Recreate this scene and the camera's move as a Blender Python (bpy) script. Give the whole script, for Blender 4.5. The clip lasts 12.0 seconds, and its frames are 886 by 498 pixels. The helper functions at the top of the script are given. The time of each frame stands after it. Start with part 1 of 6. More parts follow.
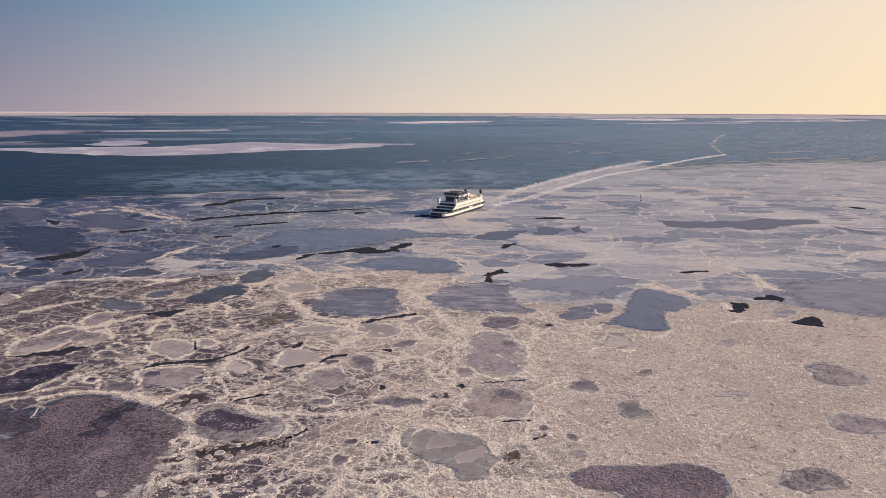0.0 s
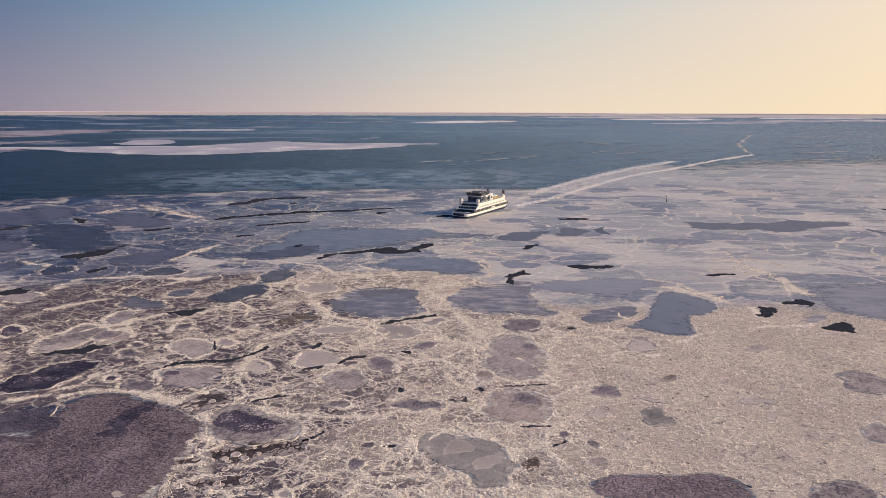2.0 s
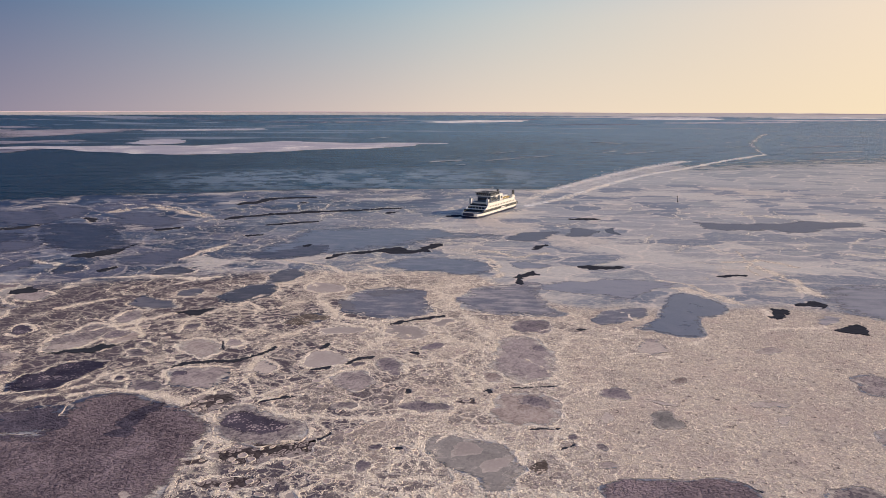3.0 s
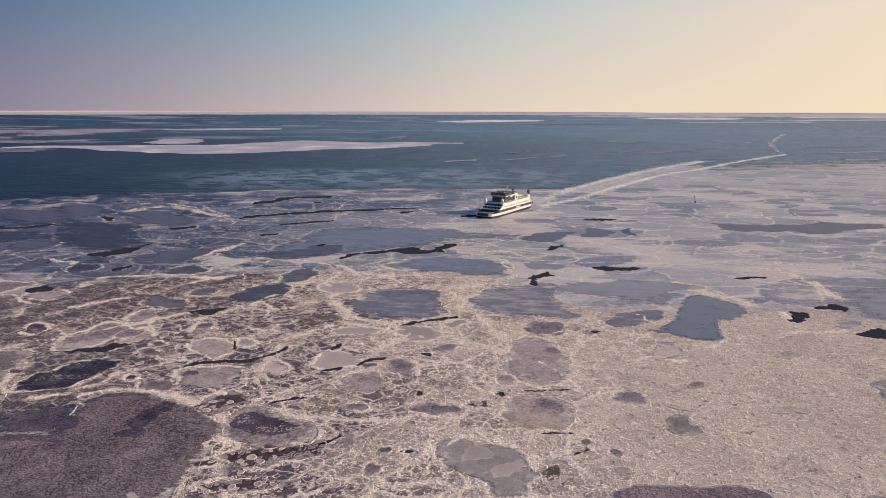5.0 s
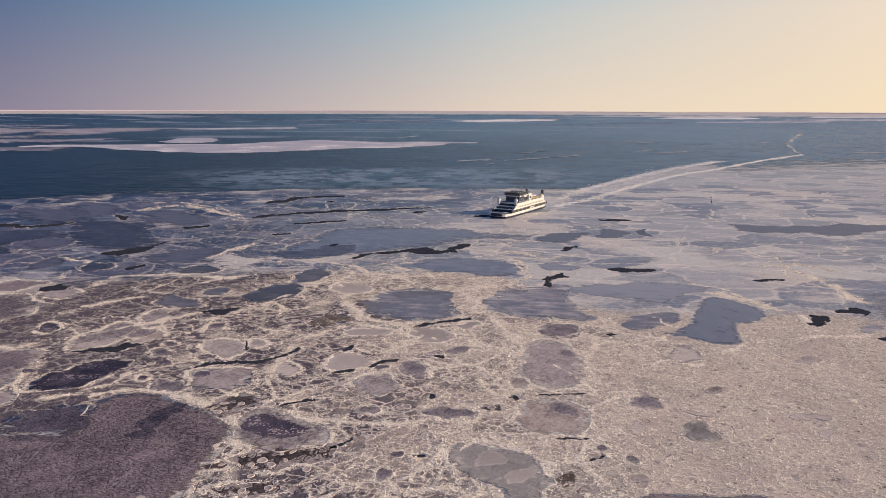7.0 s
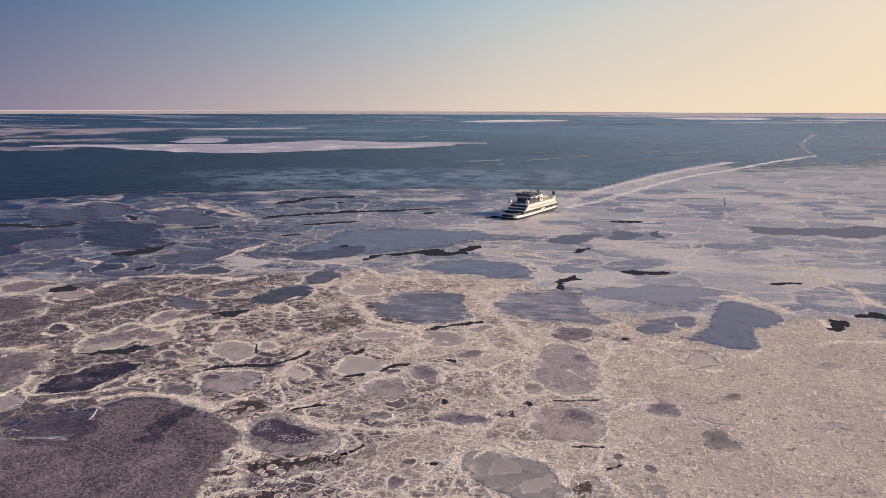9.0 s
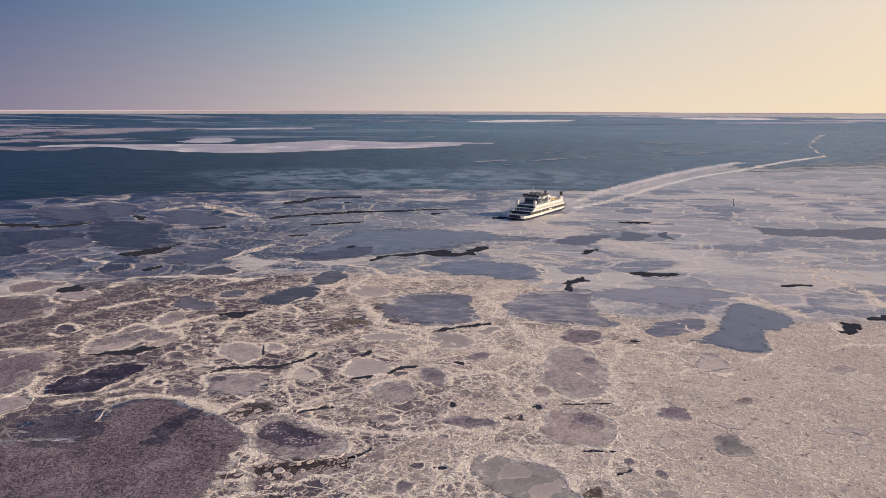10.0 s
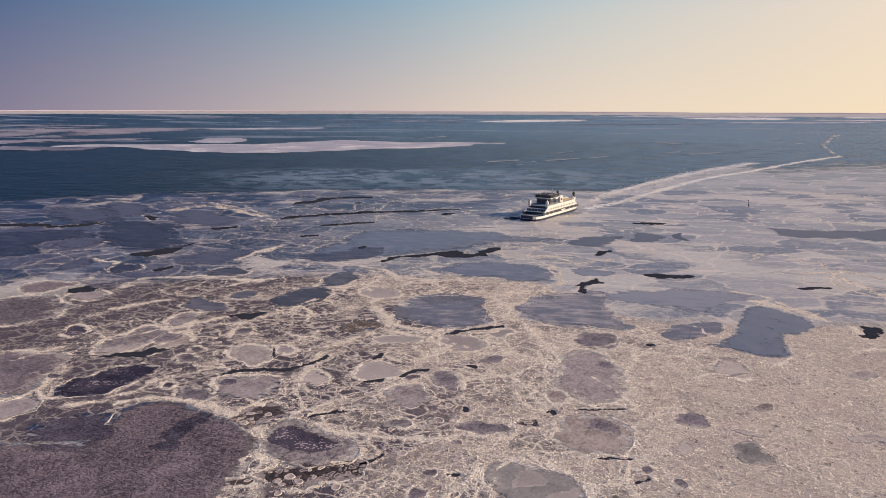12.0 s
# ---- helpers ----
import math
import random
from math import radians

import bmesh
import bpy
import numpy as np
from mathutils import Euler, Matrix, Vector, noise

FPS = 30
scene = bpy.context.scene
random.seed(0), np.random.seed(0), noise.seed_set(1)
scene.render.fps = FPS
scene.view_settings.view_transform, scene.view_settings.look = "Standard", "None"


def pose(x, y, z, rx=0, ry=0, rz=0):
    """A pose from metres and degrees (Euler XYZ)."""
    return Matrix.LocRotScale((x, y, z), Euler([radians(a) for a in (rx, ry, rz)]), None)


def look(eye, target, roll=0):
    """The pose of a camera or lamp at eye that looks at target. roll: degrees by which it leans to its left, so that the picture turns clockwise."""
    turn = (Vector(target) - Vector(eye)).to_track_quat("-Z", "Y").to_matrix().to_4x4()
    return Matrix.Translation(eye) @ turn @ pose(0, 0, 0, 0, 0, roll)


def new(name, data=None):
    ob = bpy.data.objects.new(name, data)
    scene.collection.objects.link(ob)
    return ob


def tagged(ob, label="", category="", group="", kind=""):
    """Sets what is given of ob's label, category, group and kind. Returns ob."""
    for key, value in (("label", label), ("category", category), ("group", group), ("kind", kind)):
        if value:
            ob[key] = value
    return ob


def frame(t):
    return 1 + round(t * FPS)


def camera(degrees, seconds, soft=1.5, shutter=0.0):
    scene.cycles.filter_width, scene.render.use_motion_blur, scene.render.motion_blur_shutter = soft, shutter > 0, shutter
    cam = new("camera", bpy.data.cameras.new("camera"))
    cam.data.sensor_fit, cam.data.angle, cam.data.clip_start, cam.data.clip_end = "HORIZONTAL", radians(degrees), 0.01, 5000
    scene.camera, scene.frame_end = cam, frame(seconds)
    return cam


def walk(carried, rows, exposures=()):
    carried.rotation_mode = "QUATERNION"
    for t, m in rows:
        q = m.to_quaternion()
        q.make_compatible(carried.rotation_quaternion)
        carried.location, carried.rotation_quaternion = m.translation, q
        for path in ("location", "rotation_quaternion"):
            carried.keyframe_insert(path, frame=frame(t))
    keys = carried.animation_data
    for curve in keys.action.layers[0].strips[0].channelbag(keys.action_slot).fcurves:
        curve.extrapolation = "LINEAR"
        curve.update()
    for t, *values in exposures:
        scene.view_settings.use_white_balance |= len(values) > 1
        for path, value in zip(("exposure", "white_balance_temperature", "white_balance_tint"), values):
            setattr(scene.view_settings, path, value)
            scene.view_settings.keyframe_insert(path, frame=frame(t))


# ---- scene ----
from mathutils.geometry import delaunay_2d_cdt

# The drone: 78 m over the ice, gliding forward and panning to its left.
def aim(left, down, lean):
    """A camera's turn: degrees to the left of +Y, below the horizon, and of lean."""
    return pose(0, 0, 0, 0, 0, left) @ pose(0, 0, 0, 90 - down) @ pose(0, 0, 0, 0, 0, lean)


cam = camera(64.73, 12.0, soft=0.85)
PATH = [
    (0, pose(0.000, -0.000, 78.000) @ aim(-0.000, 11.260, 0.184)),
    (0.5, pose(0.415, 0.962, 77.999) @ aim(0.526, 11.276, 0.180)),
    (1, pose(0.588, 1.635, 77.998) @ aim(1.029, 11.279, 0.182)),
    (1.5, pose(0.753, 2.214, 77.953) @ aim(1.503, 11.283, 0.174)),
    (2, pose(0.936, 2.841, 77.909) @ aim(1.938, 11.289, 0.184)),
    (2.5, pose(1.159, 3.470, 77.937) @ aim(2.358, 11.312, 0.174)),
    (3, pose(1.321, 4.108, 77.968) @ aim(2.771, 11.326, 0.183)),
    (5, pose(2.194, 6.430, 77.836) @ aim(4.084, 11.360, 0.153)),
    (5.5, pose(2.254, 7.068, 77.769) @ aim(4.392, 11.373, 0.161)),
    (6, pose(2.190, 7.759, 77.720) @ aim(4.666, 11.392, 0.175)),
    (6.5, pose(2.003, 8.408, 77.721) @ aim(4.925, 11.400, 0.167)),
    (7, pose(1.802, 9.064, 77.779) @ aim(5.160, 11.405, 0.180)),
    (9, pose(0.473, 12.350, 77.831) @ aim(5.925, 11.384, 0.214)),
    (9.5, pose(-0.013, 13.203, 77.901) @ aim(6.199, 11.383, 0.226)),
    (10, pose(-0.272, 13.892, 77.953) @ aim(6.444, 11.387, 0.227)),
    (10.5, pose(-0.518, 14.798, 77.891) @ aim(6.656, 11.390, 0.213)),
    (11, pose(-0.920, 15.670, 77.859) @ aim(6.846, 11.394, 0.191)),
    (11.5, pose(-1.176, 16.336, 77.851) @ aim(7.056, 11.393, 0.183)),
    (12, pose(-1.450, 17.001, 77.841) @ aim(7.301, 11.392, 0.191)),
]
walk(cam, PATH, [(0, 0.42), (3, 0.39), (6, 0.37), (12, 0.39)])

# ---- light: a low winter sun beyond the right-hand edge of the view, clear sky with sea haze ----
SUN_AZIMUTH, SUN_HEIGHT = 86.0, 24.0          # degrees clockwise from +Y, degrees over the horizon
world = bpy.data.worlds.new("winter_sky")
scene.world = world
world.use_nodes = True
wn, wl = world.node_tree.nodes, world.node_tree.links


def sky_ramp(value, stops):
    node = wn.new("ShaderNodeValToRGB")
    ramp = node.color_ramp
    ramp.interpolation = "CARDINAL"
    for k, (at, colour) in enumerate(stops):
        e = ramp.elements[k] if k < 2 else ramp.elements.new(at)
        e.position, e.color = at, (*(c / 10 for c in colour), 1)
    wl.new(value, node.inputs[0])
    full = wn.new("ShaderNodeVectorMath")
    full.operation = "SCALE"
    full.inputs["Scale"].default_value = 10.0
    wl.new(node.outputs[0], full.inputs[0])
    return full.outputs[0]


def sky_range(value, lo, hi):
    node = wn.new("ShaderNodeMapRange")
    wl.new(value, node.inputs[0])
    node.inputs[1].default_value, node.inputs[2].default_value = lo, hi
    return node.outputs[0]


def sky_mix(f, a, b):
    node = wn.new("ShaderNodeMix")
    node.data_type = "RGBA"
    for socket, source in ((node.inputs[0], f), (node.inputs[6], a), (node.inputs[7], b)):
        wl.new(source, socket)
    return node.outputs[2]


sky = wn.new("ShaderNodeTexSky")
sky.sky_type, sky.sun_disc = "NISHITA", False
sky.sun_elevation, sky.sun_rotation = radians(SUN_HEIGHT), radians(SUN_AZIMUTH)
sky.altitude, sky.air_density, sky.dust_density, sky.ozone_density = 60, 1.0, 0.8, 2.5
dim = wn.new("ShaderNodeVectorMath")
dim.operation = "MULTIPLY"
dim.inputs[1].default_value = (0.62, 0.84, 1.2)
wl.new(sky.outputs[0], dim.inputs[0])
way = wn.new("ShaderNodeTexCoord").outputs["Generated"]
apart = wn.new("ShaderNodeSeparateXYZ")
wl.new(way, apart.inputs[0])
flat = wn.new("ShaderNodeVectorMath")
flat.operation = "MULTIPLY"
wl.new(way, flat.inputs[0])
flat.inputs[1].default_value = (1, 1, 0)
unit = wn.new("ShaderNodeVectorMath")
unit.operation = "NORMALIZE"
wl.new(flat.outputs[0], unit.inputs[0])
dot = wn.new("ShaderNodeVectorMath")
dot.operation = "DOT_PRODUCT"
wl.new(unit.outputs[0], dot.inputs[0])
dot.inputs[1].default_value = (math.sin(radians(SUN_AZIMUTH)), math.cos(radians(SUN_AZIMUTH)), 0)
sunward = sky_range(dot.outputs["Value"], -1, 1)
# haze over the horizon and the clear sky some degrees higher, from the far side round to the sun
haze = sky_ramp(sunward, ((0, (0.9, 0.95, 1.6)), (1, (8.5, 6.6, 3.9)), (0.225, (2.15, 1.9, 2.55)), (0.493, (5.8, 4.85, 4.2)), (0.765, (7.6, 6.15, 4.3))))
clear = sky_ramp(sunward, ((0, (0.4, 0.85, 1.9)), (1, (8.0, 6.8, 5.0)), (0.225, (0.62, 1.2, 2.3)), (0.493, (3.1, 4.0, 4.5)), (0.765, (7.0, 5.88, 4.8))))
low_sky = sky_mix(sky_range(apart.outputs[2], 0.0, 0.15), haze, clear)
whole = sky_mix(sky_range(apart.outputs[2], 0.12, 0.55), low_sky, dim.outputs[0])
wn["Background"].inputs["Strength"].default_value = 0.094
wl.new(whole, wn["Background"].inputs["Color"])

sun = new("sun", bpy.data.lights.new("sun", "SUN"))
sun.data.energy, sun.data.angle, sun.data.color = 4.15, radians(0.6), (1.0, 0.775, 0.535)
sun.matrix_world = look((300 * math.sin(radians(SUN_AZIMUTH)), 300 * math.cos(radians(SUN_AZIMUTH)),
                         300 * math.tan(radians(SUN_HEIGHT))), (0, 0, 0))


# ---- materials ----
class Nodes:
    """A small writer of node materials."""

    def __init__(self, name):
        self.mat = bpy.data.materials.new(name)
        self.mat.use_nodes = True
        self.n, self.l = self.mat.node_tree.nodes, self.mat.node_tree.links
        self.bsdf = self.n["Principled BSDF"]
        self.coord = self.n.new("ShaderNodeTexCoord").outputs["Object"]

    def put(self, socket, value):
        if isinstance(value, bpy.types.NodeSocket):
            self.l.new(value, socket)
        elif hasattr(socket.default_value, "__len__") and not hasattr(value, "__len__"):
            socket.default_value = (value, value, value, 1.0)[: len(socket.default_value)]
        elif hasattr(value, "__len__") and len(value) == 3 and len(socket.default_value) == 4:
            socket.default_value = (*value, 1.0)
        else:
            socket.default_value = value

    def math(self, op, a, b=0.0, c=0.0, clamp=False):
        m = self.n.new("ShaderNodeMath")
        m.operation, m.use_clamp = op, clamp
        for i, v in enumerate((a, b, c)):
            self.put(m.inputs[i], v)
        return m.outputs[0]

    def mix(self, f, a, b, blend="MIX"):
        m = self.n.new("ShaderNodeMix")
        m.data_type, m.blend_type, m.clamp_factor = "RGBA", blend, True
        self.put(m.inputs[0], f), self.put(m.inputs[6], a), self.put(m.inputs[7], b)
        return m.outputs[2]

    def lerp(self, f, a, b):
        m = self.n.new("ShaderNodeMix")
        m.data_type, m.clamp_factor = "FLOAT", True
        self.put(m.inputs[0], f), self.put(m.inputs[2], a), self.put(m.inputs[3], b)
        return m.outputs[0]

    def ramp(self, v, lo, hi, a=0.0, b=1.0):
        m = self.n.new("ShaderNodeMapRange")
        m.interpolation_type = "SMOOTHSTEP"
        for i, x in enumerate((v, lo, hi, a, b)):
            self.put(m.inputs[i], x)
        return m.outputs[0]

    def scaled(self, x=1.0, y=1.0, z=1.0, turn=0.0):
        m = self.n.new("ShaderNodeMapping")
        self.l.new(self.coord, m.inputs[0])
        m.inputs["Scale"].default_value, m.inputs["Rotation"].default_value = (x, y, z), (0, 0, radians(turn))
        return m.outputs[0]

    def noise(self, scale, detail=3.0, rough=0.55, at=None, warp=0.0):
        m = self.n.new("ShaderNodeTexNoise")
        self.l.new(at or self.coord, m.inputs["Vector"])
        m.inputs["Scale"].default_value, m.inputs["Detail"].default_value = scale, detail
        m.inputs["Roughness"].default_value, m.inputs["Distortion"].default_value = rough, warp
        return m.outputs[0]

    def cells(self, scale, feature="F1", at=None, out=0):
        m = self.n.new("ShaderNodeTexVoronoi")
        m.feature = feature
        self.l.new(at or self.coord, m.inputs["Vector"])
        m.inputs["Scale"].default_value = scale
        return m.outputs[out]

    def bent(self, scale, amount, x=1.0, y=1.0, detail=2.0):
        """Coordinates bent by noise and squeezed, for shards and curls."""
        wob = self.n.new("ShaderNodeTexNoise")
        self.l.new(self.coord, wob.inputs["Vector"])
        wob.inputs["Scale"].default_value, wob.inputs["Detail"].default_value = scale, detail
        add = self.n.new("ShaderNodeVectorMath")
        add.operation = "MULTIPLY_ADD"
        self.l.new(wob.outputs["Color"], add.inputs[0])
        add.inputs[1].default_value = (amount, amount, 0)
        self.l.new(self.scaled(x, y, 1, 12), add.inputs[2])
        return add.outputs[0]

    def attr(self, name):
        m = self.n.new("ShaderNodeAttribute")
        m.attribute_name = name
        return m.outputs["Fac"]

    def random(self):
        return self.n.new("ShaderNodeObjectInfo").outputs["Random"]

    def bump(self, height, distance, strength=1.0, over=None):
        m = self.n.new("ShaderNodeBump")
        self.put(m.inputs["Height"], height), self.put(m.inputs["Strength"], strength)
        m.inputs["Distance"].default_value = distance
        if over is not None:
            self.l.new(over, m.inputs["Normal"])
        return m.outputs[0]

    def done(self, colour, rough, normal=None, metal=0.0, ior=None, spec=None, alpha=None):
        self.put(self.bsdf.inputs["Base Color"], colour), self.put(self.bsdf.inputs["Roughness"], rough)
        self.bsdf.inputs["Metallic"].default_value = metal
        if normal is not None:
            self.l.new(normal, self.bsdf.inputs["Normal"])
        if ior:
            self.bsdf.inputs["IOR"].default_value = ior
        if spec is not None:
            self.put(self.bsdf.inputs["Specular IOR Level"], spec)
        if alpha is not None:
            self.put(self.bsdf.inputs["Alpha"], alpha)
        return self.mat


def sea_material():
    m = Nodes("sea_and_brash_ice")
    brash, ridge, tone, water, frost, calm, film_and_shine = (m.attr(a) for a in ("brash", "ridge", "tone", "water", "frost", "calm", "film_and_shine"))
    # brash: cream flakes with bright pressed-up edges, few dark gaps
    bent = m.bent(0.33, 2.2, 1.0, 1.25)
    flake = m.cells(0.44, at=bent, out=1)
    wide_edge = m.cells(0.44, "DISTANCE_TO_EDGE", at=bent)
    curl = m.bent(0.75, 1.3, 1.2, 1.0)
    small = m.cells(1.1, at=curl, out=1)
    thin_edge = m.cells(1.1, "DISTANCE_TO_EDGE", at=curl)
    fine = m.noise(2.6, 4, 0.65)
    coarse = m.noise(0.07, 4, 0.6)
    some = m.ramp(m.noise(0.5, 3, 0.6), 0.36, 0.58)
    lines = m.math("MAXIMUM", m.math("MULTIPLY", m.ramp(wide_edge, 0.16, 0.02), some), m.math("MULTIPLY", m.ramp(thin_edge, 0.17, 0.02), m.ramp(small, 0.35, 0.65)))
    body = m.math("ADD", m.math("MULTIPLY", flake, 0.35), m.math("ADD", m.math("MULTIPLY", small, 0.25), m.math("MULTIPLY", m.math("SUBTRACT", fine, 0.35), 0.6)))
    grain = m.math("MAXIMUM", m.math("MULTIPLY", lines, m.ramp(fine, 0.15, 0.6)), m.math("MULTIPLY", body, 0.8), clamp=True)
    grain = m.lerp(m.math("MULTIPLY", calm, 0.25), grain, 0.50)
    holes = m.math("MULTIPLY", m.ramp(small, 0.30, 0.18), m.ramp(m.noise(0.35, 4, 0.65), 0.50, 0.62))
    # curling ridges a few metres apart
    swirl = m.bent(0.10, 9.0, 1.0, 1.2)
    net = m.ramp(m.cells(0.155, "DISTANCE_TO_EDGE", at=swirl), 0.085, 0.015)
    eddy = m.bent(0.25, 4.0, 1.15, 1.0)
    net = m.math("MAXIMUM", m.math("MULTIPLY", net, m.ramp(m.noise(0.09, 3, 0.6), 0.40, 0.54)),
                 m.math("MULTIPLY", m.ramp(m.cells(0.36, "DISTANCE_TO_EDGE", at=eddy), 0.10, 0.02), m.ramp(m.noise(0.16, 3, 0.6), 0.44, 0.58)))
    net = m.math("MULTIPLY", net, m.ramp(fine, 0.25, 0.55))
    rubble = m.mix(grain, (0.235, 0.195, 0.195), (0.92, 0.81, 0.665))
    rubble = m.mix(m.ramp(coarse, 0.42, 0.70), rubble, m.mix(0.45, rubble, (0.50, 0.39, 0.36)))
    rubble = m.mix(m.math("MULTIPLY", holes, 0.75), rubble, (0.07, 0.055, 0.06))
    # small rounded cakes of young ice pressed into the rubble
    cake_at = m.bent(0.16, 3.2, 1.0, 1.15)
    cake_edge = m.cells(0.21, "DISTANCE_TO_EDGE", at=cake_at)
    cake = m.math("MULTIPLY", m.ramp(cake_edge, 0.07, 0.13), m.ramp(m.cells(0.21, at=cake_at, out=1), 0.46, 0.54))
    cake = m.math("MULTIPLY", cake, m.math("SUBTRACT", 1.0, m.math("MULTIPLY", calm, 0.9)))
    cake_tint = m.mix(m.noise(0.06, 3, 0.6), (0.13, 0.105, 0.12), (0.44, 0.365, 0.335))
    rubble = m.mix(m.math("MULTIPLY", cake, 0.6), rubble, m.mix(m.math("MULTIPLY", grain, 0.4), cake_tint, (0.6, 0.52, 0.45)))
    # flat young floes between the ridges; this colour also paints the left side's dimness
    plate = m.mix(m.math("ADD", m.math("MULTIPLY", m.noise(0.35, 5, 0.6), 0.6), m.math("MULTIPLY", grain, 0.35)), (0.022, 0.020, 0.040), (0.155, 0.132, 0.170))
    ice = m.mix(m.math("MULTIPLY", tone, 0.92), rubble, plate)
    # new dark ice with frosted sheets on it
    drift = m.math("ADD", m.noise(0.05, 4, 0.55, at=m.scaled(0.5, 1.6, 1, 8)), m.math("MULTIPLY", m.math("SUBTRACT", m.noise(0.25, 6, 0.75, at=m.scaled(0.18, 1.0, 1, 6)), 0.5), 1.5))
    # tone picks pale or dark new ice; the dark one paints the dim left
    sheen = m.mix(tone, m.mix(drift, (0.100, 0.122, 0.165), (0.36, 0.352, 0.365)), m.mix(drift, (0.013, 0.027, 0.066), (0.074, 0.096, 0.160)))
    # the new ice froze sheet by sheet, each of its own tint
    drawn = m.bent(0.045, 24.0, 0.75, 1.1, 6.0)
    sheets = m.cells(0.038, at=drawn, out=1)
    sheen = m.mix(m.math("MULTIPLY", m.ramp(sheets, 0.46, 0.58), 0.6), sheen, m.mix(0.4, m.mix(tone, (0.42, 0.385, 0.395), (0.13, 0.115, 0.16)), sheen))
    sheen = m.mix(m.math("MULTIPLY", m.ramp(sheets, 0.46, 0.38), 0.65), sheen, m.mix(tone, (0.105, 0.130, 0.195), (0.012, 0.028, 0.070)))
    seam = m.math("MULTIPLY", m.ramp(m.cells(0.038, "DISTANCE_TO_EDGE", at=drawn), 0.045, 0.008), m.ramp(m.noise(0.12, 4, 0.65), 0.39, 0.52))
    rime = m.mix(m.noise(0.6, 6, 0.7, at=m.scaled(0.6, 1.0, 1, 8)), (0.285, 0.285, 0.292), (0.71, 0.645, 0.575))
    speck = m.math("ADD", frost, m.math("MULTIPLY", m.math("SUBTRACT", m.noise(0.5, 5, 0.7, at=m.scaled(0.6, 1.2, 1, 5)), 0.5), 0.6))
    speck = m.math("ADD", speck, m.math("ADD", m.math("MULTIPLY", m.math("SUBTRACT", sheets, 0.5), 0.30), m.math("MULTIPLY", m.math("SUBTRACT", m.noise(0.07, 8, 0.74, at=m.scaled(0.28, 1.15, 1, 8), warp=0.4), 0.5), 0.75)))
    rime = m.mix(m.math("MULTIPLY", m.ramp(m.cells(0.016, at=drawn, out=1), 0.45, 0.75), 0.5), rime, (0.50, 0.425, 0.37))
    nilas = m.mix(m.ramp(speck, 0.40, 0.64), sheen, rime)
    dash = m.math("MULTIPLY", m.ramp(m.noise(0.11, 4, 0.6, at=m.scaled(0.22, 1.3, 1, 9), warp=0.4), 0.665, 0.70), m.ramp(m.noise(0.015, 2), 0.45, 0.6))
    nilas = m.mix(m.math("MULTIPLY", dash, 0.8), nilas, (0.085, 0.085, 0.105))
    nilas = m.mix(m.math("MULTIPLY", seam, m.lerp(tone, 0.75, 0.35)), nilas, (0.66, 0.57, 0.50))
    mask = m.ramp(m.math("ADD", brash, m.math("MULTIPLY", m.math("SUBTRACT", fine, 0.5), 0.7)), 0.25, 0.7)
    land = m.mix(mask, nilas, ice)
    crest = m.ramp(m.math("ADD", ridge, m.math("MULTIPLY", m.math("SUBTRACT", grain, 0.45), 0.9)), 0.18, 0.60)
    crest = m.math("MULTIPLY", crest, m.ramp(ridge, 0.03, 0.18))
    crest = m.math("MAXIMUM", crest, m.math("MULTIPLY", net, m.attr("curl")))
    land = m.mix(crest, land, m.mix(grain, (0.58, 0.50, 0.43), (0.98, 0.89, 0.765)))
    # open water
    streak = m.noise(0.1, 7, 0.72, at=m.scaled(0.25, 0.75, 1, 4))
    open_sea = m.ramp(m.math("ADD", water, m.math("MULTIPLY", m.math("SUBTRACT", streak, 0.5), 1.8)), 0.42, 0.58)
    # one colour holds grease ice and the painted sky reflection and haze
    spread = m.math("ADD", film_and_shine, m.math("MULTIPLY", m.math("SUBTRACT", m.noise(0.05, 6, 0.7, at=m.scaled(0.35, 1.4, 1, 4)), 0.5), 1.5))
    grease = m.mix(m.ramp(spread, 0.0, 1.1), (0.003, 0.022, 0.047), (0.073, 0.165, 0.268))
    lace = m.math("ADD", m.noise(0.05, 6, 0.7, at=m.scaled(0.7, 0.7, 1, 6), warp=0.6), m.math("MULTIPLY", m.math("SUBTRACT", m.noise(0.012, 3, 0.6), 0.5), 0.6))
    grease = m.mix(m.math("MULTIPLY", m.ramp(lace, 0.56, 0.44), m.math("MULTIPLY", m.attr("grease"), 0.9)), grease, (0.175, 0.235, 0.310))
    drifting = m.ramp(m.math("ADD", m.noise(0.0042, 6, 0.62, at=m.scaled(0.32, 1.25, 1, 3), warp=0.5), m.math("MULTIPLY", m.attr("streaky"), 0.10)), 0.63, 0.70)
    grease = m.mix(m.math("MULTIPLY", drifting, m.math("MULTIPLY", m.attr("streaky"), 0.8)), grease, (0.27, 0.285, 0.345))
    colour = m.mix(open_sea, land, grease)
    rough = m.lerp(open_sea, m.lerp(mask, m.lerp(frost, 0.34, 0.6), 0.85), 0.26)
    waves = m.math("ADD", m.noise(0.25, 4, 0.6, at=m.scaled(0.7, 1.3, 1, 20)), m.math("MULTIPLY", m.noise(0.055, 3, 0.6, at=m.scaled(0.4, 1.5, 1, -12)), 4.0))
    relief = m.math("ADD", m.math("MULTIPLY", m.math("MULTIPLY", grain, m.lerp(calm, 0.8, 0.75)), m.math("MAXIMUM", mask, crest)), m.math("MULTIPLY", waves, m.math("MULTIPLY", open_sea, 4.0)))
    normal = m.bump(relief, 0.45, 1.0)
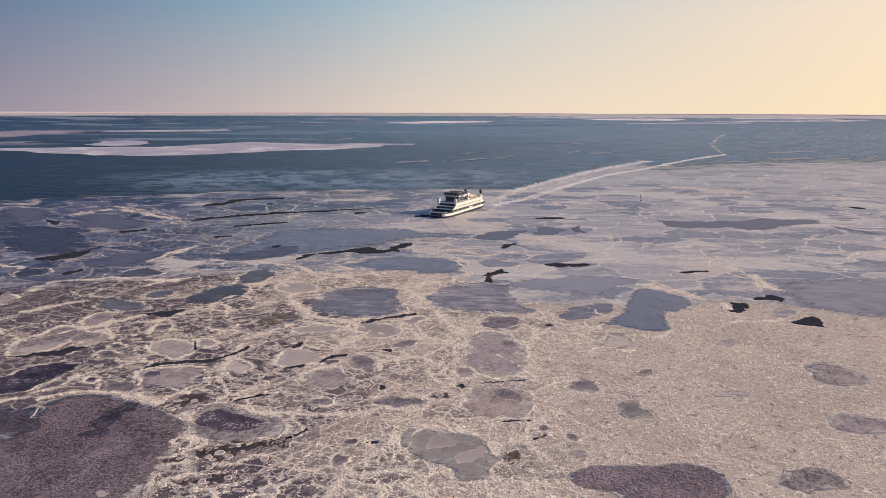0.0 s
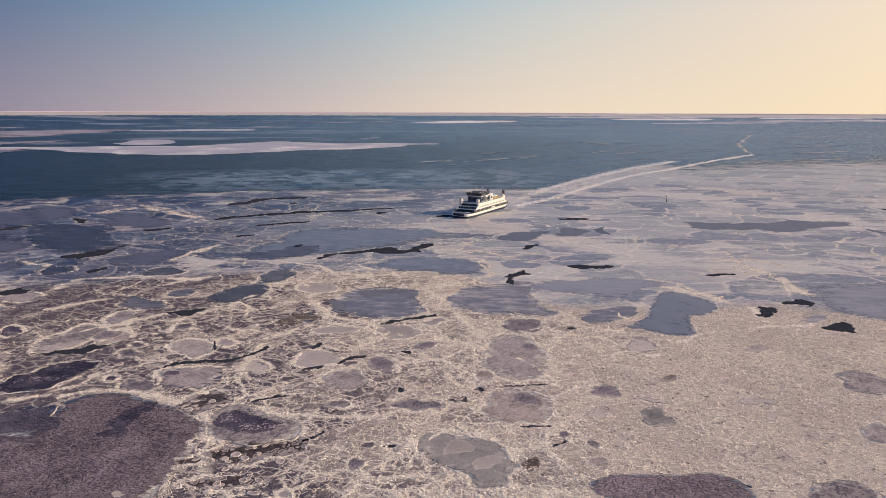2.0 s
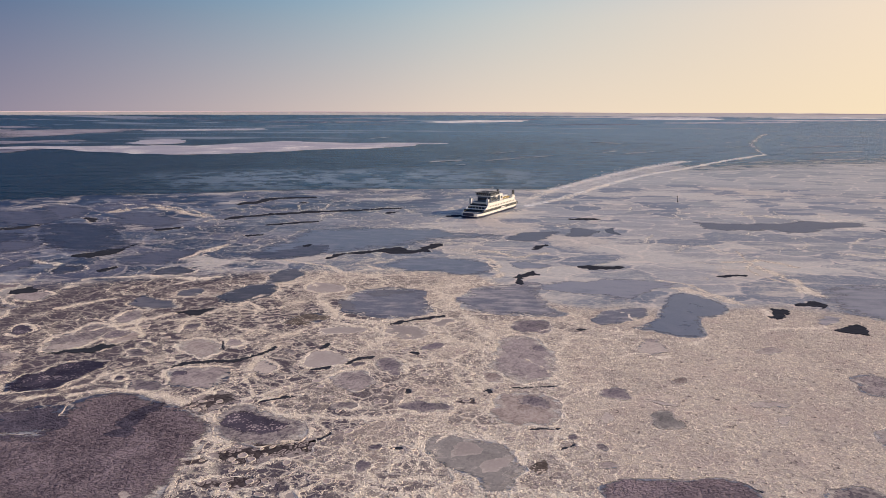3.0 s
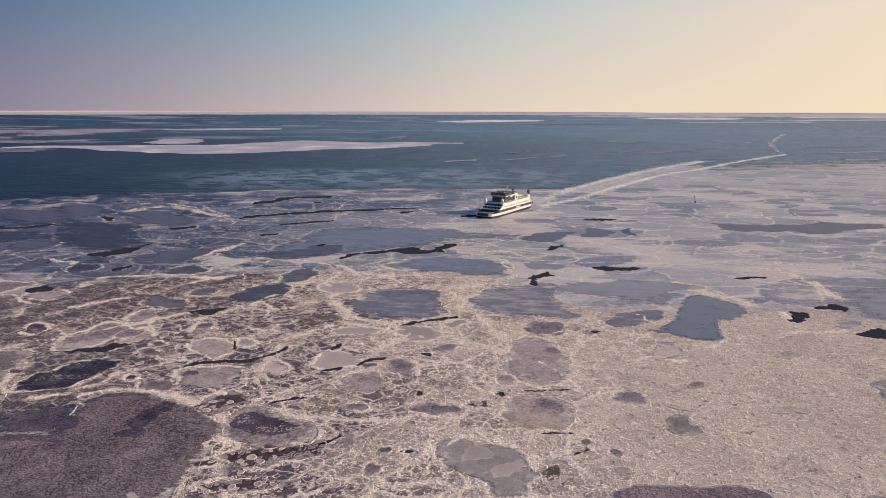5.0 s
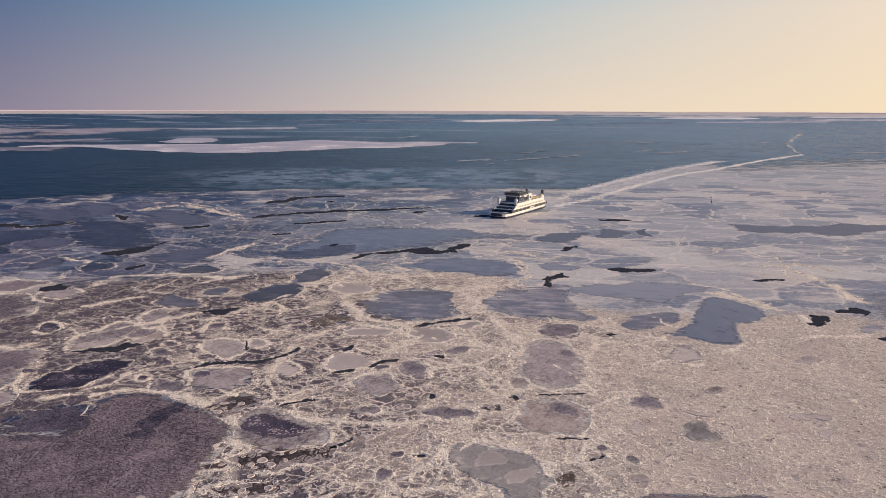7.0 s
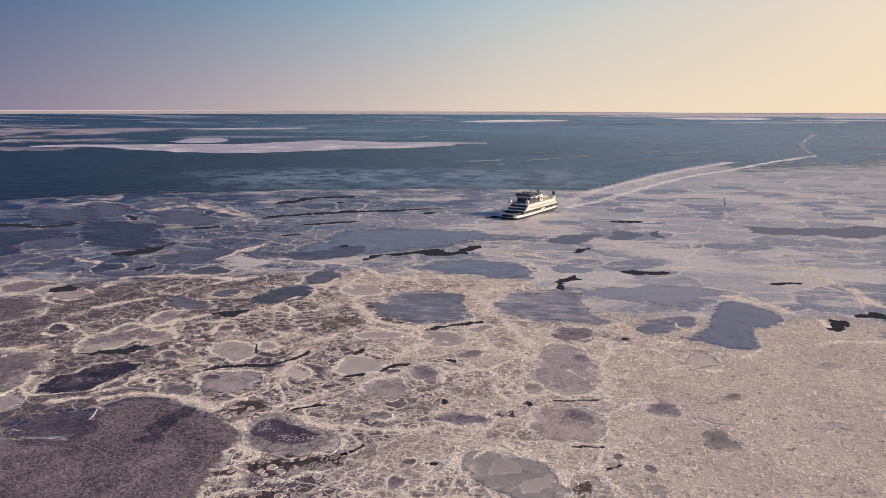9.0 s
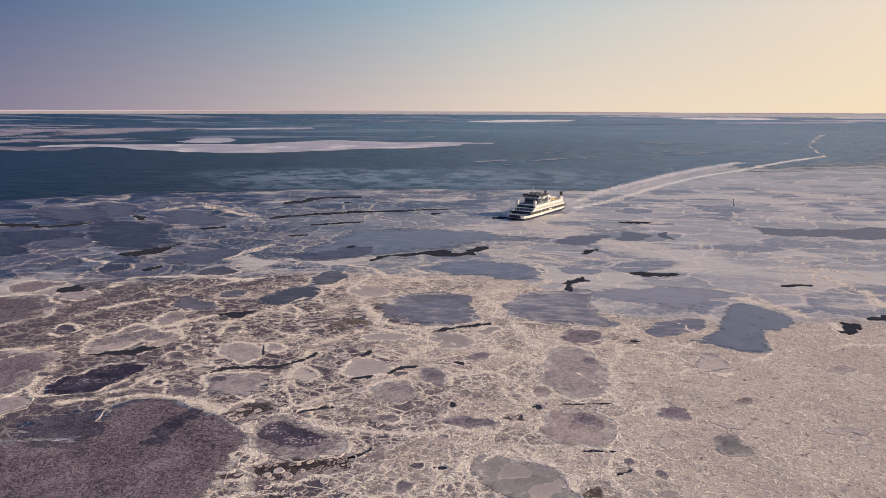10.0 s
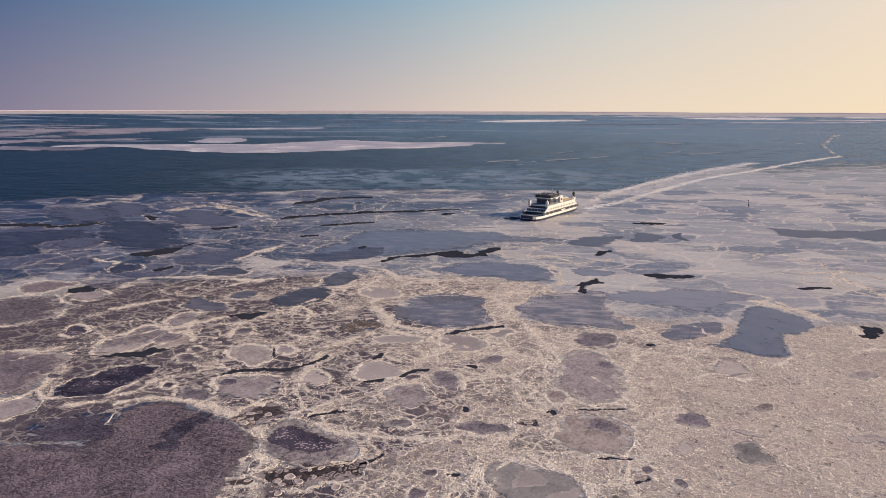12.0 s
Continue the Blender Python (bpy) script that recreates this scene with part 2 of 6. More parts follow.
    return m.done(colour, rough, normal, ior=1.33, spec=m.lerp(open_sea, m.lerp(mask, m.lerp(tone, 0.5, 0.08), 0.0), 0.03))


def plate_material(name, dark, light, rough, scale=0.5, rime=0.0, rime_colour=(0.6, 0.55, 0.5), edge=None, worn=0.8, grit=0.35, rings=False, shine=0.04, spread=(0.5, 1.1), relief=0.07, fade=0.0, streaks=0.0, shreds=0.16, pebbles=0.0):
    """Ice plates: blotched by two noises, each plate a little different, paling towards its rim, with frost flowers."""
    m = Nodes(name)
    blot = m.noise(scale * 0.25, 4, 0.6, warp=0.6)
    fine = m.noise(scale * 4, 5, 0.7)
    f = m.math("ADD", m.math("MULTIPLY", blot, 1.2), m.math("MULTIPLY", fine, 0.45))
    f = m.math("ADD", f, m.math("MULTIPLY", m.math("SUBTRACT", m.random(), 0.5), 0.45))
    if streaks:
        f = m.math("ADD", f, m.math("MULTIPLY", m.math("SUBTRACT", m.noise(0.35, 6, 0.68, at=m.scaled(0.16, 0.9, 1, 8), warp=0.5), 0.5), streaks))
    colour = m.mix(m.ramp(f, *spread), dark, light)
    speckle = m.ramp(m.math("ADD", m.cells(1.5, at=m.bent(0.8, 0.8), out=1), m.math("MULTIPLY", fine, 0.5)), 0.35, 1.0)
    colour = m.mix(m.math("MULTIPLY", speckle, grit), colour, m.mix(0.6, light, edge or light))
    height = m.math("ADD", fine, m.math("MULTIPLY", speckle, grit))
    if pebbles:
        lumps = m.bent(0.9, 1.0, 0.75, 1.2)
        crack = m.math("MULTIPLY", m.ramp(m.cells(1.0, "DISTANCE_TO_EDGE", at=lumps), 0.20, 0.05), m.ramp(m.noise(0.5, 4, 0.6), 0.36, 0.55))
        colour = m.mix(m.math("MULTIPLY", m.ramp(m.cells(1.0, at=lumps, out=1), 0.35, 0.95), 0.7 * pebbles), colour, tuple(min(1.0, 1.35 * c) for c in light))
        colour = m.mix(m.math("MULTIPLY", crack, pebbles), colour, tuple(0.6 * c for c in dark))
        height = m.math("SUBTRACT", height, m.math("MULTIPLY", crack, 1.5))
    if rings:
        loose = m.bent(0.4, 1.6)
        away = m.cells(0.55, "DISTANCE_TO_EDGE", at=loose)
        kept = m.ramp(m.cells(0.55, at=loose, out=1), 0.40, 0.52)
        ring = m.math("MULTIPLY", m.ramp(away, 0.06, 0.12), m.lerp(m.ramp(away, 0.16, 0.26), 1.0, 0.25))
        band = m.math("MULTIPLY", m.math("MULTIPLY", ring, kept), m.ramp(fine, 0.25, 0.6))
        colour = m.mix(band, colour, rime_colour)
    if rime:
        spots = m.ramp(m.math("ADD", m.math("MULTIPLY", m.cells(1.3), -0.7), m.noise(0.18, 3, 0.6)), 0.32 - rime, 0.42 - rime)
        colour = m.mix(spots, colour, rime_colour)
        height = m.math("ADD", fine, spots)
    if edge:
        bent = m.bent(0.7, 0.9, 1.0, 1.5)
        flake = m.math("ADD", m.math("MULTIPLY", m.cells(0.85, at=bent, out=1), 0.6), m.math("MULTIPLY", fine, 0.5))
        reach = m.math("ADD", m.attr("rim"), m.math("MULTIPLY", m.math("SUBTRACT", m.noise(0.22, 5, 0.65, warp=0.8), 0.5), 2.4))
        reach = m.math("ADD", reach, m.math("MULTIPLY", m.math("SUBTRACT", fine, 0.5), 0.7))
        cover = m.math("MULTIPLY", m.ramp(reach, 0.66, 1.0), worn)
        colour = m.mix(cover, colour, m.mix(flake, (0.20, 0.17, 0.17), edge))
        height = m.math("ADD", height, m.math("MULTIPLY", m.math("MULTIPLY", cover, flake), 2.0))
    alpha = None
    if fade:
        # thin ice that gives way to what lies under it in shreds along its edge
        shred = m.math("ADD", m.noise(shreds, 7, 0.68, at=m.scaled(0.45, 1.3, 1, 8), warp=0.7), m.math("MULTIPLY", m.noise(shreds * 5, 4, 0.65), 0.35))
        alpha = m.ramp(m.math("ADD", m.attr("rim"), m.math("MULTIPLY", m.math("SUBTRACT", shred, 0.67), 5.0 * fade)), 1.0, 0.82)
    return m.done(colour, m.lerp(blot, rough, rough + 0.2), m.bump(height, relief, 0.8), ior=1.31, spec=shine, alpha=alpha)


def water_material():
    m = Nodes("lead_water")
    w = m.noise(0.9, 4, 0.6)
    return m.done(m.mix(m.noise(0.3, 3), (0.020, 0.022, 0.029), (0.054, 0.057, 0.072)), 0.45, m.bump(w, 0.2, 0.8), ior=1.33, spec=0.0)


def paint(name, colour, rough=0.45, dirt=0.12, metal=0.0):
    m = Nodes(name)
    grime = m.noise(0.35, 5, 0.65, at=m.scaled(1, 1, 0.35))
    spots = m.noise(3.0, 3, 0.6)
    worn = tuple(c * 0.55 for c in colour)
    c = m.mix(m.math("MULTIPLY", m.ramp(m.math("ADD", grime, m.math("MULTIPLY", spots, 0.3)), 0.55, 0.95), dirt * 4), colour, worn)
    return m.done(c, m.lerp(grime, rough, rough + 0.2), m.bump(spots, 0.01, 0.3), metal)


def shard_material():
    m = Nodes("loose_ice_shards")
    island = m.n.new("ShaderNodeNewGeometry").outputs["Random Per Island"]
    f = m.math("ADD", m.math("MULTIPLY", island, 0.75), m.math("MULTIPLY", m.noise(3.0, 3), 0.3))
    return m.done(m.mix(f, (0.40, 0.33, 0.285), (0.90, 0.79, 0.65)), 0.8, m.bump(m.noise(6.0, 3), 0.03, 0.5), spec=0.05)


def cake_material():
    m = Nodes("ice_cake")
    fine = m.noise(3.0, 4, 0.65)
    body = m.mix(m.math("ADD", m.math("MULTIPLY", m.random(), 0.7), m.math("MULTIPLY", fine, 0.4)), (0.12, 0.10, 0.115), (0.46, 0.385, 0.36))
    rim = m.ramp(m.math("ADD", m.attr("rim"), m.math("MULTIPLY", m.math("SUBTRACT", fine, 0.5), 0.9)), 0.35, 0.8)
    return m.done(m.mix(rim, body, m.mix(fine, (0.45, 0.38, 0.33), (0.92, 0.82, 0.69))), 0.7, m.bump(fine, 0.06, 0.7), ior=1.31, spec=0.05)


CREAM = (0.80, 0.72, 0.63)
SEA = sea_material()
GREY_ICE = plate_material("grey_young_ice", (0.105, 0.088, 0.105), (0.31, 0.258, 0.265), 0.45, edge=CREAM, fade=0.35, shreds=0.4, streaks=0.5)
VIOLET_ICE = plate_material("violet_young_ice", (0.045, 0.040, 0.060), (0.165, 0.138, 0.165), 0.45, edge=(0.62, 0.54, 0.49), fade=0.3, shreds=0.4, streaks=0.4)
LIGHT_ICE = plate_material("pale_frosted_ice", (0.27, 0.225, 0.22), (0.46, 0.39, 0.36), 0.55, edge=CREAM, fade=0.5, shreds=0.4)
DARK_ICE = plate_material("dark_thin_ice", (0.020, 0.017, 0.032), (0.10, 0.083, 0.11), 0.32, rime=0.03, rime_colour=(0.42, 0.35, 0.35), grit=0.16, fade=0.25, shreds=0.35)
BLUE_ICE = plate_material("blue_grey_smooth_ice", (0.085, 0.097, 0.145), (0.22, 0.215, 0.26), 0.22, grit=0.06, shine=0.35, fade=0.35, streaks=1.0, relief=0.03)
SLATE_ICE = plate_material("slate_blue_ice", (0.085, 0.100, 0.150), (0.15, 0.16, 0.21), 0.2, grit=0.04, shine=0.4, fade=0.18, relief=0.02)
LILAC_ICE = plate_material("lilac_thin_ice", (0.115, 0.122, 0.165), (0.38, 0.345, 0.35), 0.35, grit=0.15, shine=0.2, fade=0.5, streaks=1.6, relief=0.04)
LILAC_FLOE = plate_material("frosted_lilac_ice", (0.065, 0.055, 0.075), (0.235, 0.19, 0.205), 0.55, 0.3, edge=(0.62, 0.54, 0.49), grit=0.3, streaks=0.5, fade=0.3, shreds=0.3, pebbles=0.35)
TAN_ICE = plate_material("brownish_young_ice", (0.14, 0.108, 0.105), (0.36, 0.29, 0.27), 0.5, edge=CREAM, worn=0.6, streaks=0.6, fade=0.4, shreds=0.4)
SMOOTH_ICE = plate_material("even_grey_ice", (0.28, 0.245, 0.235), (0.40, 0.345, 0.325), 0.5, 0.25, edge=CREAM, worn=0.35, grit=0.08, relief=0.03)
NAVY_ICE = plate_material("navy_new_ice", (0.026, 0.032, 0.058), (0.108, 0.108, 0.148), 0.28, grit=0.10, shine=0.12, fade=0.75, streaks=1.2, relief=0.03)
DEEP_ICE = plate_material("dark_wet_ice", (0.050, 0.062, 0.098), (0.110, 0.122, 0.165), 0.3, grit=0.05, shine=0.12, fade=0.3, streaks=0.5, relief=0.03)
SLATE_FLOE = plate_material("slate_grey_young_ice", (0.115, 0.108, 0.112), (0.25, 0.232, 0.225), 0.45, edge=CREAM, worn=0.5, grit=0.15, fade=0.2, shreds=0.4, streaks=0.4, relief=0.04)
INDIGO_ICE = plate_material("indigo_young_ice", (0.022, 0.020, 0.038), (0.085, 0.072, 0.100), 0.4, rime=0.02, rime_colour=(0.30, 0.25, 0.27), grit=0.2, fade=0.3, shreds=0.3, pebbles=0.3)
WAKE_ICE = plate_material("broken_wake_ice", (0.55, 0.53, 0.52), (0.92, 0.89, 0.84), 0.6, 0.5, grit=0.0)
CAKE_ICE = cake_material()
SLATE_POOL = plate_material("slate_pool_ice", (0.050, 0.052, 0.072), (0.165, 0.155, 0.175), 0.3, grit=0.12, shine=0.15, fade=0.55, shreds=0.22, streaks=0.9, relief=0.04)
SPECKLED = plate_material("speckled_slush", (0.07, 0.056, 0.052), (0.22, 0.18, 0.15), 0.5, 1.2, rime=0.06, rime_colour=(0.62, 0.54, 0.46), grit=0.5, fade=0.6, relief=0.1)
ROUGH_WET = plate_material("damp_rough_ice", (0.032, 0.029, 0.048), (0.165, 0.142, 0.175), 0.6, 0.3, grit=0.3, fade=0.8, shreds=0.12, spread=(0.55, 1.15), relief=0.12, pebbles=0.3)
SLUSH = plate_material("dark_slush_with_ice_chips", (0.018, 0.013, 0.016), (0.06, 0.045, 0.048), 0.35, rime=0.0, rime_colour=(0.50, 0.42, 0.39), edge=(0.5, 0.43, 0.4), grit=0.15, rings=True)
ROUGH_ICE = plate_material("rough_violet_ice", (0.050, 0.040, 0.055), (0.28, 0.224, 0.245), 0.6, 0.30, edge=(0.34, 0.27, 0.28), worn=0.3, grit=0.45, spread=(0.6, 1.3), relief=0.2, fade=0.12, shreds=0.4, pebbles=0.28)
WATER = water_material()
SHARDS = shard_material()
RIM_ICE = plate_material("pressed_up_rim_ice", (0.45, 0.38, 0.33), (0.98, 0.90, 0.78), 0.8, 2.0, grit=0.0)
SNOW = plate_material("snowy_ice", (0.36, 0.35, 0.41), (0.82, 0.77, 0.72), 0.7, 0.045, grit=0.0, streaks=1.0, spread=(0.62, 1.05))
GREY_SNOW = plate_material("grey_drift_ice", (0.11, 0.12, 0.175), (0.36, 0.33, 0.37), 0.6, 0.03, grit=0.0, fade=0.6, shreds=0.02, streaks=0.9)
THIN_ICE = plate_material("thin_drift_ice", (0.16, 0.185, 0.23), (0.36, 0.36, 0.38), 0.4, 0.1, grit=0.0, fade=0.7, shreds=0.05)


# ---- noise on the plan ----
def chance(ix, iy, seed):
    h = (ix.astype(np.int64) * 374761393 + iy.astype(np.int64) * 668265263 + seed * 1442695041) & 0xFFFFFFFF
    h = ((h ^ (h >> 13)) * 1274126177) & 0xFFFFFFFF
    return ((h ^ (h >> 16)) & 0xFFFFFF) / float(0x1000000)


def value_noise(x, y, seed):
    ix, iy = np.floor(x), np.floor(y)
    fx, fy = x - ix, y - iy
    fx, fy = fx * fx * (3 - 2 * fx), fy * fy * (3 - 2 * fy)
    a, b, c, d = (chance(ix + i, iy + j, seed) for i, j in ((0, 0), (1, 0), (0, 1), (1, 1)))
    return (a * (1 - fx) + b * fx) * (1 - fy) + (c * (1 - fx) + d * fx) * fy


def cloud(x, y, seed, octaves=4):
    total, size = 0.0, 0.5
    for k in range(octaves):
        total, size = total + size * value_noise(x * 2 ** k, y * 2 ** k, seed + 17 * k), size / 2
    return total


def cell_noise(x, y, seed):
    """Distance to the nearest and second nearest seed point, and the nearest one's chance."""
    ix, iy = np.floor(x), np.floor(y)
    near, second, who = np.full(x.shape, 9.0), np.full(x.shape, 9.0), np.zeros(x.shape)
    for i in (-1, 0, 1):
        for j in (-1, 0, 1):
            d = np.hypot(ix + i + chance(ix + i, iy + j, seed) - x, iy + j + chance(ix + i, iy + j, seed + 5) - y)
            closer = d < near
            second = np.where(closer, near, np.minimum(second, d))
            who = np.where(closer, chance(ix + i, iy + j, seed + 9), who)
            near = np.where(closer, d, near)
    return near, second, who


def step(v, lo, hi):
    t = np.clip((v - lo) / (hi - lo), 0, 1)
    return t * t * (3 - 2 * t)


def rounded(line, times):
    """Cut the corners of a closed line, each time finer."""
    for _ in range(times):
        after = np.roll(line, -1, axis=0)
        line = np.stack((0.75 * line + 0.25 * after, 0.25 * line + 0.75 * after), 1).reshape(-1, 2)
    return line


def evenly(line, gap):
    """Points at even steps of about gap along a closed line."""
    closed = np.concatenate((line, line[:1]))
    run = np.concatenate(([0], np.cumsum(np.hypot(*np.diff(closed, axis=0).T))))
    at = np.linspace(0, run[-1], max(12, int(run[-1] / gap)) + 1)[:-1]
    return np.stack((np.interp(at, run, closed[:, 0]), np.interp(at, run, closed[:, 1])), -1)


def area_and_girth(line):
    after = np.roll(line, -1, axis=0)
    return 0.5 * float((line[:, 0] * after[:, 1] - after[:, 0] * line[:, 1]).sum()), float(np.hypot(*(after - line).T).sum())


def outside(x, y, line):
    """Metres outside a closed line; negative inside it."""
    result = np.empty(x.shape)
    ax, ay = line.T
    bx, by = np.roll(line, -1, axis=0).T
    ex, ey = bx - ax, by - ay
    long = ex * ex + ey * ey + 1e-12
    slope = ex / np.where(abs(ey) < 1e-9, 1e-9, ey)
    for k in range(0, len(x), 8000):
        px, py = x[k:k + 8000, None], y[k:k + 8000, None]
        t = np.clip(((px - ax) * ex + (py - ay) * ey) / long, 0, 1)
        d = np.sqrt(((px - ax - t * ex) ** 2 + (py - ay - t * ey) ** 2).min(axis=1))
        crossed = ((ay > py) != (by > py)) & (px < ax + (py - ay) * slope)
        result[k:k + 8000] = np.where(crossed.sum(axis=1) % 2 == 1, -d, d)
    return result


HOME = (0.0, 8.0)          # the middle of the plan's rings, under the flight


def bank(r):
    """The sheet's far rim climbs, as the view ends at 5 km and the true horizon lies behind it."""
    return 55.0 * np.clip((r - 2600) / 2300, 0, 1) ** 2


FLOES = []                 # kind, outline on the plan, seed, whether it lies within another floe


def floe(kind, *corners):
    """A plate of ice or a pool, from its corners on the plan; its edge is roughened between them."""
    seed = 100 + len(FLOES)
    line = np.array(corners, dtype=float)
    if area_and_girth(line)[0] < 0:
        line = line[::-1]
    line = rounded(line, 1)
    area, girth = area_and_girth(line)
    body = 2 * area / girth
    line = evenly(line, max(0.3, girth / 190))
    x, y = line.T
    ragged = RAGGED.get(kind, 0.55)
    for wave, push in ((1.5 * body, 1.1), (0.45 * body, 0.55)):
        line = line + ragged * push * min(body, 3 + 0.4 * body) * 2 * np.stack((cloud(x / wave, y / wave, seed) - 0.47, cloud(x / wave, y / wave, seed + 7) - 0.47), -1)
    middle = line.mean(axis=0)
    within = any(outside(middle[:1], middle[1:], other)[0] < 0 for what, other, _, _ in FLOES if what in HOSTS)
    FLOES.append((kind, line, seed, within))


def plate(kind, x, y, wide, deep, turn):
    """A far sheet, from its middle, half width, half depth and turn."""
    rng = random.Random(int(x) * 31 + int(y))
    c, s = math.cos(radians(turn)), math.sin(radians(turn))
    ring = []
    for k in range(14):
        a, r = 2 * math.pi * k / 14, rng.uniform(0.75, 1.15)
        u, v = r * wide * math.cos(a), r * deep * math.sin(a)
        ring.append((x + c * u - s * v, y + s * u + c * v))
    floe(kind, *ring)


RAGGED = {"water_lead": 0.8, "dark_lead": 0.8, "snow_sheet": 0.9, "drift_sheet": 1.1, "drift_ice": 0.9, "slush_pool": 0.8, "rough_floe": 0.3, "blue_sheet": 0.5, "slate_sheet": 0.12}
HOSTS = ("grey_floe", "slate_floe", "indigo_floe", "tan_floe", "lilac_sheet", "blue_sheet", "rough_floe", "violet_floe", "lilac_floe")


# ---- ice plates, pools and leads: kind, corners on the plan ----
floe("snow_sheet", (-949, 1338), (-823, 1308), (-752, 1276), (-636, 1249), (-525, 1223), (-461, 1211), (-395, 1278), (-309, 1355), (-207, 1400), (-104, 1538), (-58, 1617), (-40, 1674), (-114, 1683), (-245, 1660), (-386, 1693), (-445, 1660), (-489, 1589), (-526, 1512), (-635, 1482), (-728, 1431), (-805, 1385), (-1003, 1415))
floe("snow_sheet", (-761, 1521), (-818, 1678), (-813, 1739), (-739, 1745), (-701, 1686), (-666, 1527), (-703, 1501))
floe("drift_sheet", (-1114, 1369), (-1105, 1459), (-1013, 1504), (-959, 1573), (-955, 1718), (-1045, 1665), (-1158, 1609), (-1236, 1593), (-1244, 1529), (-1334, 1482), (-1197, 1330))
floe("drift_sheet", (-1047, 1177), (-944, 1161), (-859, 1194), (-812, 1258), (-831, 1334), (-923, 1317), (-1036, 1274), (-1136, 1276))
floe("drift_sheet", (-2362, 2652), (-2182, 2680), (-1976, 2744), (-1662, 2705), (-1596, 2597), (-1867, 2593), (-2087, 2564), (-2246, 2522))
floe("drift_sheet", (-1300, 1717), (-1496, 2078), (-1561, 2416), (-1397, 2595), (-1195, 2656), (-1172, 2461), (-1190, 2327), (-1175, 2047), (-1170, 1864), (-1167, 1709))
floe("snow_sheet", (-1182, 2534), (-1013, 2621), (-823, 2647), (-803, 2584), (-955, 2470), (-1129, 2420))
floe("drift_sheet", (-1615, 1853), (-1624, 1996), (-1633, 2157), (-1531, 2241), (-1448, 1985), (-1406, 1812), (-1383, 1700), (-1465, 1682))
floe("water_lead", (-200.0, 565.4), (-198.9, 582.9), (-187.0, 590.5), (-187.1, 601.7), (-181.7, 613.6), (-158.9, 622.2), (-143.1, 630.9), (-138.9, 618.7), (-151.9, 614.3), (-170.7, 609.9), (-177.1, 594.4), (-183.7, 579.7), (-192.0, 569.0))
floe("water_lead", (-183.1, 493.1), (-176.9, 498.4), (-176.4, 506.5), (-162.1, 516.6), (-143.8, 527.1), (-124.4, 536.6), (-99.7, 545.5), (-83.7, 551.6), (-82.5, 543.4), (-102.3, 535.5), (-122.4, 527.6), (-141.5, 518.5), (-159.5, 508.2), (-171.3, 499.9), (-179.8, 489.3))
floe("water_lead", (-82.0, 552.3), (-65.6, 558.5), (-57.9, 558.7), (-64.9, 552.0), (-80.1, 545.3))
floe("water_lead", (-68.0, 533.3), (-59.9, 539.6), (-62.1, 527.4), (-66.2, 525.9))
floe("water_lead", (-143.8, 469.1), (-130.7, 477.8), (-113.4, 488.1), (-106.8, 490.8), (-112.3, 483.1), (-129.4, 473.0), (-141.2, 466.8))
floe("water_lead", (-144.6, 427.2), (-136.0, 431.3), (-133.0, 435.4), (-133.1, 427.4), (-140.9, 424.3))
floe("water_lead", (-100.0, 396.8), (-97.3, 402.1), (-94.0, 400.4), (-95.1, 395.2), (-98.6, 393.5))
floe("water_lead", (-149.4, 584.1), (-143.2, 587.9), (-140.0, 580.7), (-146.2, 580.6))
floe("water_lead", (-279.9, 487.2), (-278.9, 495.0), (-270.4, 487.4), (-263.3, 472.7), (-268.4, 475.0))
floe("dark_lead", (-216.8, 362.1), (-211.7, 366.6), (-208.2, 374.1), (-202.2, 380.4), (-197.5, 393.5), (-194.8, 395.3), (-197.5, 377.4), (-197.5, 365.3), (-202.6, 358.1), (-209.9, 358.0))
floe("water_lead", (-184.6, 327.5), (-182.3, 333.5), (-179.9, 338.5), (-177.2, 334.8), (-179.1, 329.9), (-182.0, 325.2))
floe("water_lead", (-210.3, 446.5), (-204.0, 453.1), (-195.9, 457.7), (-196.7, 448.9), (-205.6, 440.2))
floe("water_lead", (-82.7, 358.5), (-79.5, 364.3), (-74.9, 371.7), (-69.9, 377.9), (-58.6, 385.9), (-46.8, 394.3), (-42.3, 397.8), (-36.5, 387.9), (-30.3, 391.3), (-27.5, 398.1), (-23.2, 408.6), (-17.7, 412.3), (-18.0, 405.1), (-22.6, 398.1), (-26.6, 383.3), (-32.9, 383.2), (-42.0, 379.9), (-54.7, 381.2), (-66.5, 376.4), (-72.8, 368.8), (-78.9, 361.4))
floe("dark_sheet", (19.0, 428.1), (23.9, 442.4), (28.9, 453.2), (39.7, 457.8), (52.9, 458.0), (53.8, 449.3), (47.4, 440.7), (47.6, 432.6), (40.5, 424.6), (32.8, 415.1), (24.5, 420.5), (20.2, 424.3))
floe("dark_sheet", (56.7, 443.0), (62.3, 458.2), (61.6, 467.3), (69.9, 472.1), (76.9, 467.6), (80.4, 454.1), (72.4, 439.1), (64.6, 434.9), (58.5, 434.8))
floe("dark_sheet", (85.7, 463.2), (92.5, 474.9), (95.6, 475.0), (91.1, 463.3), (93.0, 452.2), (94.6, 443.7), (89.9, 445.7), (86.0, 454.2))
floe("water_lead", (33.3, 395.7), (37.1, 406.1), (43.3, 411.6), (39.9, 400.9), (37.0, 394.1))
floe("water_lead", (66.7, 507.6), (73.3, 510.4), (84.7, 516.3), (91.3, 510.8), (83.1, 506.6), (70.3, 503.6))
